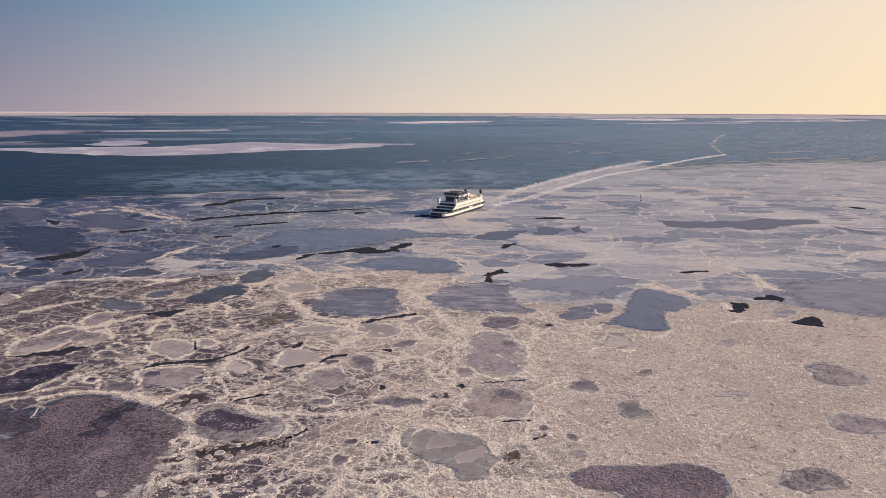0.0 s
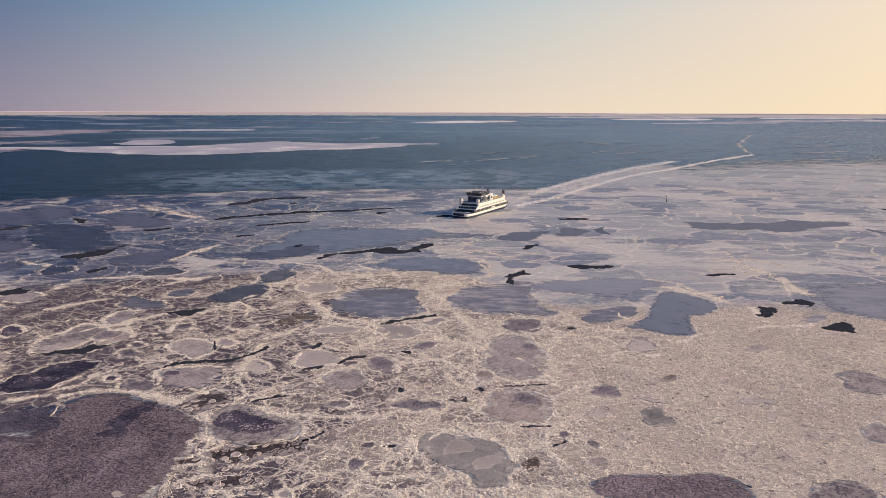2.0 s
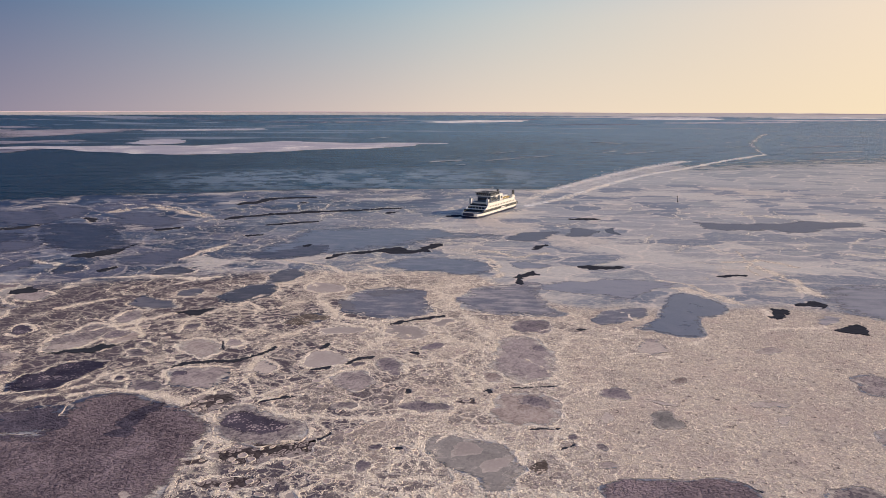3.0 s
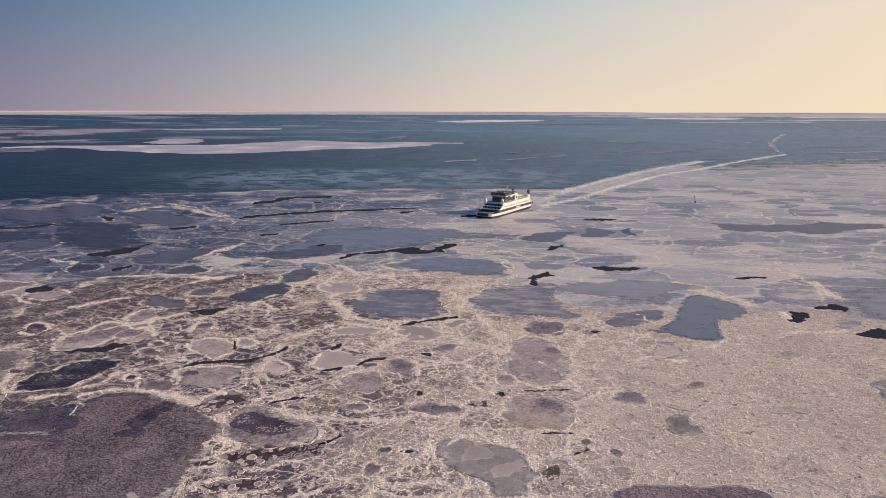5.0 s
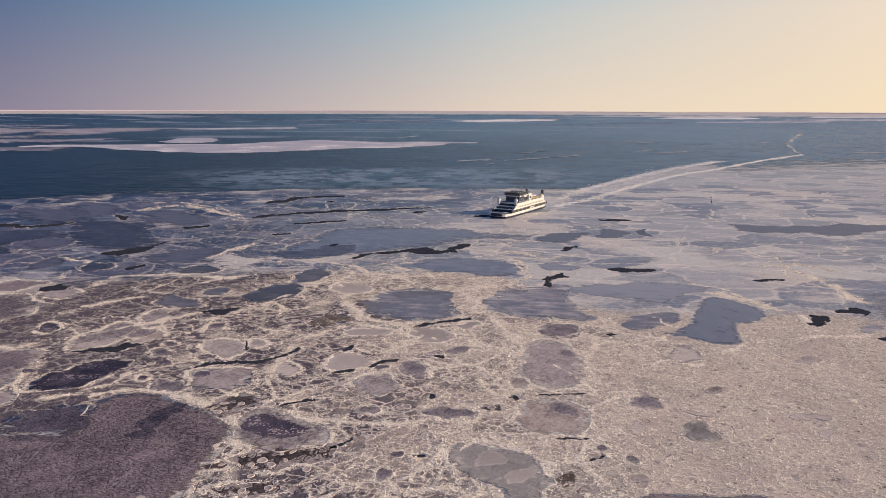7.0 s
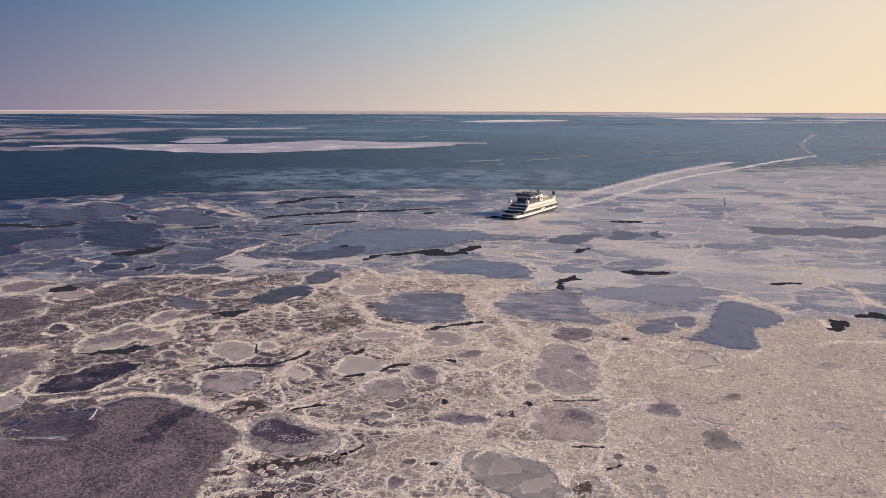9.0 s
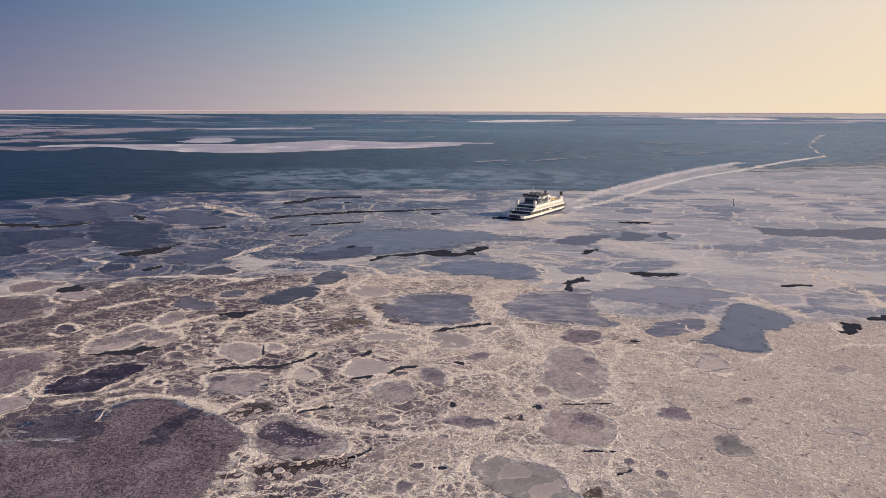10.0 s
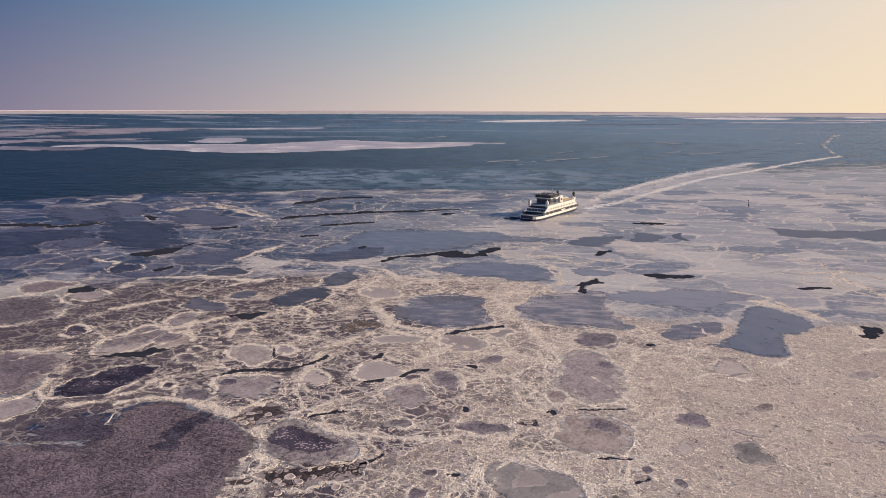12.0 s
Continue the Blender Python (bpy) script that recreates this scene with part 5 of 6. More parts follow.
    me.update(calc_edges=True)
    me.shade_smooth()
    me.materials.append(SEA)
    # loose flakes and shards on the nearer brash
    rng = np.random.default_rng(12)
    front_part = (R > 120) & (R < 330) & (abs(deg + 4) < 42)
    weight = np.where(front_part, np.clip(brash * (1 - 0.93 * tone) + ridge - hollow - 0.15, 0, 1.5) * (1 - 0.78 * quiet) * R * np.gradient(radius)[:, None], 0).ravel()
    pick = rng.choice(weight.size, FLAKES, p=weight / weight.sum())
    jitter = rng.uniform(-0.6, 0.6, (FLAKES, 2))
    flakes(X.ravel()[pick] + jitter[:, 0], Y.ravel()[pick] + jitter[:, 1], Z.ravel()[pick], rng)
    return tagged(new("ground", me), "frozen sea of cream brash ice and dark new ice under low sun", "sea ice", kind="structure")


RIMS = {"water_lead": (0.4, 0.4), "dark_lead": (0.3, 0.4), "blue_sheet": (0.35, 0.4), "lilac_sheet": (0.3, 0.4), "slate_sheet": (0.5, 0.4), "navy_sheet": (0.12, 0.5), "dark_sheet": (0.15, 0.5), "slate_pool": (0.5, 0.5),
        "slush_pool": (0.7, 0.6), "slush_floe": (0.4, 0.5), "rough_floe": (0.3, 0.5), "rough_patch": (0, 1), "violet_floe": (0.55, 0.45), "indigo_floe": (0.6, 0.5), "snow_sheet": (0, 1), "drift_ice": (0, 1), "drift_sheet": (0, 1)}
sheet_of_sea()

LOOKS = {
    "water_lead": (WATER, "open crack of dark still water between ice floes", "water lead", "water_lead"),
    "dark_lead": (WATER, "wide dark refrozen crack along a sheet of ice", "water lead", "water_lead"),
    "dark_floe": (DARK_ICE, "thin dark blue-violet ice floe frozen into brash", "ice floe", "ice_floe"),
    "grey_floe": (GREY_ICE, "smooth grey-violet young ice floe with pale rim", "ice floe", "ice_floe"),
    "violet_floe": (VIOLET_ICE, "dusky violet young ice floe with pale rim", "ice floe", "ice_floe"),
    "indigo_floe": (INDIGO_ICE, "dark indigo young ice floe dotted with frost", "ice floe", "ice_floe"),
    "slate_floe": (SLATE_FLOE, "slate-grey young ice floe of joined plates", "ice floe", "ice_floe"),
    "lilac_floe": (LILAC_FLOE, "broad frosted lilac ice floe with pale rim", "ice floe", "ice_floe"),
    "tan_floe": (TAN_ICE, "brownish young ice floe with cream rim", "ice floe", "ice_floe"),
    "pale_floe": (LIGHT_ICE, "pale beige frosted ice floe with rubble rim", "ice floe", "ice_floe"),
    "smooth_floe": (SMOOTH_ICE, "even pale grey ice floe, smooth and matt", "ice floe", "ice_floe"),
    "blue_sheet": (BLUE_ICE, "smooth blue-grey sheet of new ice, glossy", "ice sheet", "ice_sheet"),
    "slate_pool": (SLATE_POOL, "slate-grey patch of thin ice among brash", "ice sheet", "ice_sheet"),
    "slate_sheet": (SLATE_ICE, "slate-blue mirror-smooth sheet of new ice", "ice sheet", "ice_sheet"),
    "lilac_sheet": (LILAC_ICE, "streaky lilac-grey sheet of thin new ice", "ice sheet", "ice_sheet"),
    "navy_sheet": (NAVY_ICE, "smooth dark navy sheet of new ice", "ice sheet", "ice_sheet"),
    "slush_pool": (SLUSH, "dark slush pool sprinkled with small ice chips", "slush pool", "slush_pool"),
    "slush_floe": (SPECKLED, "grey-brown slush field speckled with pale chips", "slush pool", "slush_pool"),
    "rough_floe": (ROUGH_ICE, "large rough violet-grey floe with frost bumps", "ice floe", "ice_floe"),
    "rough_patch": (ROUGH_WET, "dark damp patch on a large rough floe", "ice floe", "ice_patch"),
    "dark_sheet": (DEEP_ICE, "dark wet blue-grey pool of new ice", "ice sheet", "ice_sheet"),
    "drift_sheet": (GREY_SNOW, "long grey-lilac band of drift ice on open water", "ice sheet", "ice_sheet"),
    "drift_ice": (THIN_ICE, "thin grey streak of drift ice on open water", "drift ice", "drift_ice"),
    "snow_sheet": (SNOW, "long white snow-covered ice sheet on open water", "ice sheet", "ice_sheet"),
}


def build_floe(kind, line, seed):
    """One flat plate with an uneven edge, a bevelled rim and a thickness."""
    material, label, category, name = LOOKS[kind]
    area, girth = area_and_girth(line)
    x, y = line.mean(axis=0)
    far = math.hypot(x - HOME[0], y - HOME[1])
    # inner points on a loose grid, so that the rim's fade and the far bank are followed
    (x0, y0), (x1, y1) = line.min(axis=0), line.max(axis=0)
    gap = max(0.7 * area / girth, math.sqrt((x1 - x0) * (y1 - y0)) / 40)
    gx, gy = np.meshgrid(np.arange(x0, x1, gap), np.arange(y0, y1, gap))
    gx, gy = gx.ravel() + gap * 0.3 * np.sin(7.1 * gy.ravel() / gap), gy.ravel() + gap * 0.3 * np.sin(5.3 * gx.ravel() / gap)
    inner = np.stack((gx, gy), -1)[outside(gx, gy, line) < -0.35 * gap]
    points = [Vector(p) for p in np.concatenate((line, inner)).tolist()]
    n = len(line)
    flat = delaunay_2d_cdt(points, [], [list(range(n))], 1, 1e-4)
    top = np.array([tuple(p) for p in flat[0]])
    depth = np.clip(-outside(top[:, 0], top[:, 1], line), 0, None)
    rims = 1 - depth / max(depth.max(), 1e-3)
    verts = np.column_stack((top[:, 0], top[:, 1], bank(np.hypot(top[:, 0] - HOME[0], top[:, 1] - HOME[1]))))
    # the skirt down into the ice
    along_it = np.roll(line, -1, axis=0) - np.roll(line, 1, axis=0)
    along_it = along_it / np.maximum(np.hypot(*along_it.T), 1e-6)[:, None]
    out = line + 0.12 * np.stack((along_it[:, 1], -along_it[:, 0]), -1)
    lift = bank(np.hypot(line[:, 0] - HOME[0], line[:, 1] - HOME[1]))
    skirt = np.concatenate((np.column_stack((line, lift)), np.column_stack((out, lift - 0.3))))
    base = len(verts)
    faces = [list(f) for f in flat[2]] + [[base + k, base + n + k, base + n + (k + 1) % n, base + (k + 1) % n] for k in range(n)]
    me = bpy.data.meshes.new(kind)
    height = float(bank(far))
    me.from_pydata((np.concatenate((verts, skirt)) - (x, y, height)).tolist(), [], faces)
    me.attributes.new("rim", "FLOAT", "POINT").data.foreach_set("value", np.concatenate((rims, np.ones(2 * n))).astype(np.float32))
    me.shade_smooth()
    me.materials.append(material)
    ob = new(name, me)
    rise = 0.012 + 0.0004 * (seed - 100)
    if kind in ("water_lead", "slush_pool"):
        rise = -0.10 if far < 190 else 0.13
    if far > 900:
        rise = 0.3
    ob.location = (x, y, height + rise)
    group = {"water lead": "leads in the ice", "slush pool": "slush pools"}.get(category, "floes of the ice field")
    return tagged(ob, label, category, group, "structure" if name == "water_lead" else "")


def rubble_rim(ob, line, seed, thick):
    """A low uneven ridge of rubble pressed up along a floe's edge, as a part of the floe."""
    line = evenly(line, max(0.5, area_and_girth(line)[1] / 700))
    line = (line + np.roll(line, 1, axis=0) + np.roll(line, -1, axis=0)) / 3
    wx, wy = line.T
    along_it = np.roll(line, -1, axis=0) - np.roll(line, 1, axis=0)
    along_it = along_it / np.maximum(np.hypot(*along_it.T), 1e-6)[:, None]
    side = np.stack((along_it[:, 1], -along_it[:, 0]), -1)
    line = line + 0.9 * np.stack((cloud(wx / 1.6, wy / 1.6, 91) - 0.47, cloud(wx / 1.6, wy / 1.6, 92) - 0.47), -1)
    half = 0.025 + thick * step(cloud(wx / 5, wy / 5, seed + 3), 0.42, 0.57) * (0.25 + 1.2 * cloud(wx / 0.8, wy / 0.8, 93))
    n = len(line)
    rows = [np.column_stack((line + side * (half * k)[:, None], half * h - drop)) for k, h, drop in ((1.0, 0, 0.15), (0.45, 0.16, 0), (-0.35, 0.20, 0), (-1.0, 0, 0.15))]
    faces = [(r * n + k, r * n + (k + 1) % n, (r + 1) * n + (k + 1) % n, (r + 1) * n + k) for r in range(3) for k in range(n)]
    me = bpy.data.meshes.new("rubble_rim")
    me.from_pydata((np.concatenate(rows) - (ob.location.x, ob.location.y, 0)).tolist(), [], faces)
    me.materials.append(RIM_ICE)
    rim = new("rubble_rim", me)
    rim.parent = ob
    tagged(rim, "cream rim of pressed-up ice rubble")


def cake_mesh(seed):
    """A small rounded cake of ice with a raised rim, 1 m in radius."""
    rng, n = random.Random(seed), 14
    shape = [1 + 0.22 * (rng.random() - 0.5) for _ in range(n)]
    verts, rims = [], []
    for share, z, rim in ((1.05, -0.12, 1), (1.0, 0.07, 1), (0.88, 0.10, 1), (0.76, 0.03, 0.3)):
        for k in range(n):
            a = 2 * math.pi * k / n
            verts.append((share * shape[k] * math.cos(a), share * shape[k] * math.sin(a), z * (0.7 + 0.6 * rng.random())))
            rims.append(rim)
    verts.append((0, 0, 0.03)), rims.append(0)
    faces = [(r * n + k, r * n + (k + 1) % n, (r + 1) * n + (k + 1) % n, (r + 1) * n + k) for r in range(3) for k in range(n)]
    faces += [(3 * n + k, 3 * n + (k + 1) % n, 4 * n) for k in range(n)]
    me = bpy.data.meshes.new("ice_cake")
    me.from_pydata(verts, [], faces)
    me.attributes.new("rim", "FLOAT", "POINT").data.foreach_set("value", np.array(rims, dtype=np.float32))
    me.shade_smooth()
    me.materials.append(CAKE_ICE)
    return me


CAKES = [cake_mesh(k) for k in range(10)]


def cake(x, y, z, size, rng):
    ob = new("ice_cake", rng.choice(CAKES))
    ob.matrix_basis = pose(x, y, z, 0, 0, rng.uniform(0, 360)) @ Matrix.Diagonal((size, size * rng.uniform(0.5, 0.95), 1, 1))
    return ob


def cakes_in(pool, line, seed):
    """Pale cakes afloat in a slush pool, as its parts."""
    rng = random.Random(seed)
    (x0, y0), (x1, y1) = line.min(axis=0), line.max(axis=0)
    for _ in range(int(min(26, 0.5 * area_and_girth(line)[0]))):
        x, y, size = rng.uniform(x0, x1), rng.uniform(y0, y1), rng.uniform(0.35, 1.25)
        if outside(np.array([x]), np.array([y]), line)[0] < -0.7 * size:
            ob = cake(x - pool.location.x, y - pool.location.y, 0.03, size, rng)
            ob.parent = pool


for kind, line, seed, within in FLOES:
    made = build_floe(kind, line, seed)
    if not within and kind in ("dark_floe", "grey_floe", "violet_floe", "tan_floe", "smooth_floe", "pale_floe", "slate_floe", "rough_floe", "indigo_floe", "slush_pool") and math.hypot(*line.mean(axis=0)) < 420:
        rubble_rim(made, line, seed, 0.34 if line[:, 0].mean() < 0.12 * line[:, 1].mean() and kind != "violet_floe" else 0.12)
    if kind == "slush_pool" and math.hypot(*line.mean(axis=0)) < 230:
        cakes_in(made, line, seed)


# ---- single cakes of ice pressed into the nearer brash ----
def loose_cakes(count):
    rng = random.Random(9)
    near = [line for _, line, _, _ in FLOES if math.hypot(*line.mean(axis=0)) < 420]
    boxes = [(*line.min(axis=0), *line.max(axis=0), line) for line in near]
    made = 0
    while made < count:
        r, b, size = rng.uniform(132, 270), radians(rng.triangular(-36, 8, -14)), rng.uniform(0.6, 1.7) * rng.uniform(0.7, 1.2)
        x, y = HOME[0] + r * math.sin(b), HOME[1] + r * math.cos(b)
        if any(x0 - size < x < x1 + size and y0 - size < y < y1 + size and outside(np.array([x]), np.array([y]), line)[0] < size for x0, y0, x1, y1, line in boxes):
            continue
        tagged(cake(x, y, 0.02, size, rng), "small rounded ice cake with raised cream rim", "ice cake", "cakes in the brash")
        made += 1


loose_cakes(280)


# ---- helpers for things with parts ----
def part(name, bm, material, parent, label=""):
    me = bpy.data.meshes.new(name)
    bmesh.ops.recalc_face_normals(bm, faces=bm.faces)
    bm.to_mesh(me)
    bm.free()
    me.materials.append(material)
    ob = new(name, me)
    ob.parent = parent
    return tagged(ob, label) if label else ob


def box(x0, x1, y0, y1, z0, z1, bevel=0.0, lean=0.0, bm=None):
    """A box; lean moves its top forward along x."""
    bm = bm or bmesh.new()
    v = [bm.verts.new((x + (lean if z == z1 else 0), y, z)) for z in (z0, z1) for x, y in ((x0, y0), (x1, y0), (x1, y1), (x0, y1))]
    for f in ((3, 2, 1, 0), (4, 5, 6, 7), (0, 1, 5, 4), (1, 2, 6, 5), (2, 3, 7, 6), (3, 0, 4, 7)):
        bm.faces.new([v[i] for i in f])
    if bevel:
        bmesh.ops.bevel(bm, geom=bm.edges[:], offset=bevel, segments=2, affect="EDGES", profile=0.6)
    return bm


def tube(a, b, r0, r1=None, sides=8, bm=None):
    """A round bar from a to b."""
    bm = bm or bmesh.new()
    a, b = Vector(a), Vector(b)
    turn = (b - a).to_track_quat("Z", "Y").to_matrix().to_4x4()
    made = bmesh.ops.create_cone(bm, cap_ends=True, segments=sides, radius1=r0, radius2=r0 if r1 is None else r1, depth=(b - a).length)
    bmesh.ops.transform(bm, matrix=Matrix.Translation((a + b) / 2) @ turn, verts=made["verts"])
    return bm


def prism(plan, z0, z1, flare=1.0, bm=None):
    """Walls over a plan of (x, y) with floor and top; flare widens the top."""
    bm = bm or bmesh.new()
    low = [bm.verts.new((x, y, z0)) for x, y in plan]
    high = [bm.verts.new((x * (1 + (flare - 1) * 0.35), y * flare, z1)) for x, y in plan]
    n = len(plan)
    for k in range(n):
        bm.faces.new((low[k], low[(k + 1) % n], high[(k + 1) % n], high[k]))
    bm.faces.new(low[::-1]), bm.faces.new(high)
    return bm


def slab_xz(profile, y0, y1, bm=None):
    """A plate cut to a profile of (x, z) between two widths."""
    bm = bm or bmesh.new()
    one = [bm.verts.new((x, y0, z)) for x, z in profile]
    two = [bm.verts.new((x, y1, z)) for x, z in profile]
    n = len(profile)
    for k in range(n):
        bm.faces.new((one[k], one[(k + 1) % n], two[(k + 1) % n], two[k]))
    bm.faces.new(one[::-1]), bm.faces.new(two)
    return bm


WHITE = paint("white_ship_paint", (0.70, 0.68, 0.64), 0.4, 0.16)
NAVY = paint("navy_hull_paint", (0.022, 0.028, 0.060), 0.4, 0.05)
DECK = paint("blue_grey_deck_paint", (0.10, 0.14, 0.19), 0.7, 0.15)
# near-black for fittings; also stands for shade inside the car deck
DARK = paint("dark_fittings_and_shade", (0.030, 0.034, 0.042), 0.6, 0.1)
YELLOW = paint("ochre_boat_paint", (0.62, 0.45, 0.16), 0.5, 0.1)
STEEL = paint("galvanised_steel", (0.45, 0.46, 0.47), 0.45, 0.1, 0.6)
SOOT = paint("black_funnel_paint", (0.018, 0.018, 0.02), 0.6, 0.05)


def glass_material():
    m = Nodes("dark_window_glass")
    return m.done(m.mix(m.noise(0.4, 2), (0.012, 0.018, 0.028), (0.03, 0.04, 0.055)), 0.08, ior=1.5)


GLASS = glass_material()
BLUE_WALL = paint("slate_blue_house_paint", (0.060, 0.080, 0.125), 0.45, 0.1)
# the sun's reflection in the saloon panes is put into this colour
SUNLIT_GLASS = paint("sun_glinting_window", (0.20, 0.18, 0.15), 0.2, 0.2)


def hull_plan(length=37.5, beam=8.2, grow=0.0):
    """A double-ended ferry's deck line, blunt at both ends."""
    half = [(length + grow, 4.6), (length - 1.2, 6.2), (length - 5, 7.3), (length - 11, 7.95), (12, beam), (0, beam)]
    half = [(x, y + grow) for x, y in half]
    port = half + [(-x, y) for x, y in half[-2::-1]]
    return port + [(x, -y) for x, y in port[::-1]]


def ferry():
    ship = tagged(new("ferry"), "white double-ended car ferry with navy hull, breaking through ice", "ferry")
    hull = part("hull", prism(hull_plan(36.6, 7.8), -0.8, 1.5, 1.05), NAVY, ship, "dark navy hull at the waterline")
    part("rubbing_strake", prism(hull_plan(37.3, 8.2, 0.12), 1.5, 1.75), WHITE, hull)
    part("bulwark", prism(hull_plan(37.2, 8.15), 1.75, 3.15, 1.01), WHITE, ship, "white bulwark band above the hull")
    part("car_deck", prism(hull_plan(36.6, 7.6), 3.05, 3.19), DECK, ship)
    for end in (1, -1):
        ramp = part("bow_ramp", slab_xz([(end * x, z) for x, z in ((36.6, 1.5), (37.9, 1.9), (38.3, 4.1), (37.8, 4.1), (37.3, 2.4))], -4.4, 4.4), NAVY, ship, "raised navy bow ramp")
        part("ramp_edge", box(min(end * 38.0, end * 38.4), max(end * 38.0, end * 38.4), -4.5, 4.5, 4.05, 4.3), WHITE, ramp)
    # garage: solid block behind the long side openings, its shade painted dark
    part("garage", box(-29, 25, -6.9, 6.9, 3.1, 5.15), DARK, ship, "dark block standing for the shaded open car deck")
    for side in (1, -1):
        y0, y1 = (7.35, 8.0) if side > 0 else (-8.0, -7.35)
        # flat dark panel on the side paints the shade within the opening
        part("opening_shade", box(-35.0, 29.0, 8.0 * side - 0.06, 8.0 * side + 0.06, 3.15, 5.05), DARK, ship, "long dark panel painted as the car deck's shaded opening")
        for k in range(9):
            x = -32.5 + 7.2 * k
            part("side_post", box(x - 0.12, x + 0.12, 8.08 * side - 0.05, 8.08 * side + 0.05, 3.1, 4.9), WHITE, ship)
        part("lettering_bar", box(-9, -2.5, 8.05 * side - 0.04, 8.05 * side + 0.04, 3.45, 4.35), WHITE, ship, "pale bars of unreadable lettering")
        wall = part("side_wall", slab_xz([(27.2, 4.75), (23.6, 6.3), (19.2, 9.2), (-27.5, 9.2), (-30.2, 6.3), (-33.6, 4.75)], y0, y1), WHITE, ship, "white saloon side wall with raked ends")
        for k in range(16):
            x = -26.5 + 2.9 * k
            pane = part("saloon_window", box(x - 0.7, x + 0.7, 8.0 * side - 0.03, 8.0 * side + 0.03, 6.2, 7.2, 0.02), SUNLIT_GLASS, wall)
            part("window_frame", box(x - 0.8, x + 0.8, 8.0 * side - 0.015, 8.0 * side + 0.015, 6.1, 7.3), STEEL, pane)
        # corner towers with their lamps, and the stairs that rake down to the bow
        for x, high in ((19.9, 12.2), (-25.5, 11.4)):
            tower = part("corner_tower", box(x - 1.15, x + 1.15, min(6.1 * side, 7.9 * side), max(6.1 * side, 7.9 * side), 8.4, high, 0.12), WHITE, ship, "white corner tower on the sun deck")
            part("tower_door", box(x - 0.4, x + 0.4, 7.92 * side - 0.02, 7.92 * side + 0.02, 9.3, 11.0), DARK, tower)
            part("tower_cap", box(x - 1.3, x + 1.3, min(6.0 * side, 8.0 * side), max(6.0 * side, 8.0 * side), high, high + 0.2), STEEL, tower)
            part("signal_lamp", tube((x, 7 * side, high + 0.2), (x, 7 * side, high + 1.5), 0.28, 0.16), WHITE, tower)
        funnel = part("funnel", box(-29.2, -26.9, min(5.9 * side, 7.4 * side), max(5.9 * side, 7.4 * side), 9.2, 14.4, 0.15, lean=-0.5), SOOT, ship, "black funnel on a white base")
        part("funnel_base", box(-29.8, -26.4, min(5.6 * side, 7.7 * side), max(5.6 * side, 7.7 * side), 8.8, 10.6), WHITE, funnel)
        part("exhaust_pipe", tube((-28.4, 6.6 * side, 14.2), (-28.7, 6.6 * side, 15.2), 0.22), SOOT, funnel)
        for k in range(2):
            x = -12.5 - 6.2 * k
            raft = part("rescue_boat", prism([(x + 2.6, 5.6 * side), (x + 1.8, 6.4 * side), (x - 1.8, 6.4 * side), (x - 2.4, 5.6 * side), (x - 1.8, 4.9 * side), (x + 1.8, 4.9 * side)], 9.5, 10.7, 1.12), YELLOW, ship, "ochre rescue boat in its cradle")
            for dx in (-1.4, 1.4):
                part("cradle", box(x + dx - 0.15, x + dx + 0.15, min(4.9 * side, 6.6 * side), max(4.9 * side, 6.6 * side), 9.1, 9.6), STEEL, raft)
        rail = part("sun_deck_rail", tube((18.0, 7.8 * side, 10.25), (-26.0, 7.8 * side, 10.25), 0.05), WHITE, ship, "white tubular deck railing")
        for z in (9.55, 9.9):
            part("rail_bar", tube((18.0, 7.8 * side, z), (-26.0, 7.8 * side, z), 0.03), WHITE, rail)
        for k in range(23):
            part("rail_post", tube((18 - 2 * k, 7.8 * side, 9.1), (18 - 2 * k, 7.8 * side, 10.25), 0.04, sides=6), WHITE, rail)
    # terraced fronts between the raked walls
    for end in (1, -1):
        shift = 0 if end > 0 else -5.5
        for name, x0, x1, z0, z1, material in (("deck_beam", 23.4, 25.6, 4.9, 5.35, WHITE), ("front_window_band", 20.9, 23.2, 5.35, 6.75, GLASS), ("deck_beam", 20.3, 22.2, 6.75, 7.15, WHITE),
                                               ("front_window_band", 17.6, 20.0, 7.15, 8.65, GLASS), ("deck_beam", 16.6, 19.4, 8.65, 9.15, WHITE)):
            a, b = end * (x0 + shift * (-end)) , end * (x1 + shift * (-end))
            if end < 0:
                a, b = -(x0 + 5.5), -(x1 + 5.5)
            part(name, box(min(a, b), max(a, b), -7.35, 7.35, z0, z1), material, ship)
        for k in range(6):
            y = -6.0 + 2.4 * k
            x = 23.25 if end > 0 else -28.75
            part("front_mullion", box(x - 0.08, x + 0.08, y - 0.1, y + 0.1, 5.35, 6.75), WHITE, ship)
    part("sun_deck", box(-27.4, 18.8, -7.34, 7.34, 8.95, 9.19), DECK, ship, "blue-grey sun deck")
    part("saloon", box(-26.5, 17.4, -7.0, 7.0, 5.2, 8.96), WHITE, ship)
    for k in range(6):
        for y in (-3.6, 3.6):
            part("deck_bench", box(-14.6 - 1.6 * k, -14.1 - 1.6 * k, y - 1.2, y + 1.2, 9.19, 9.65), DECK, ship)
    # bridge house
    house = part("bridge_house", box(-3.5, 11.6, -5.4, 5.4, 9.15, 13.1, 0.08), BLUE_WALL, ship, "slate-blue bridge house with dark windows")
    for side in (1, -1):
        part("house_window_band", box(-2.6, 10.6, 5.42 * side - 0.03, 5.42 * side + 0.03, 10.1, 12.2), GLASS, house, "dark glazed side of the bridge house")
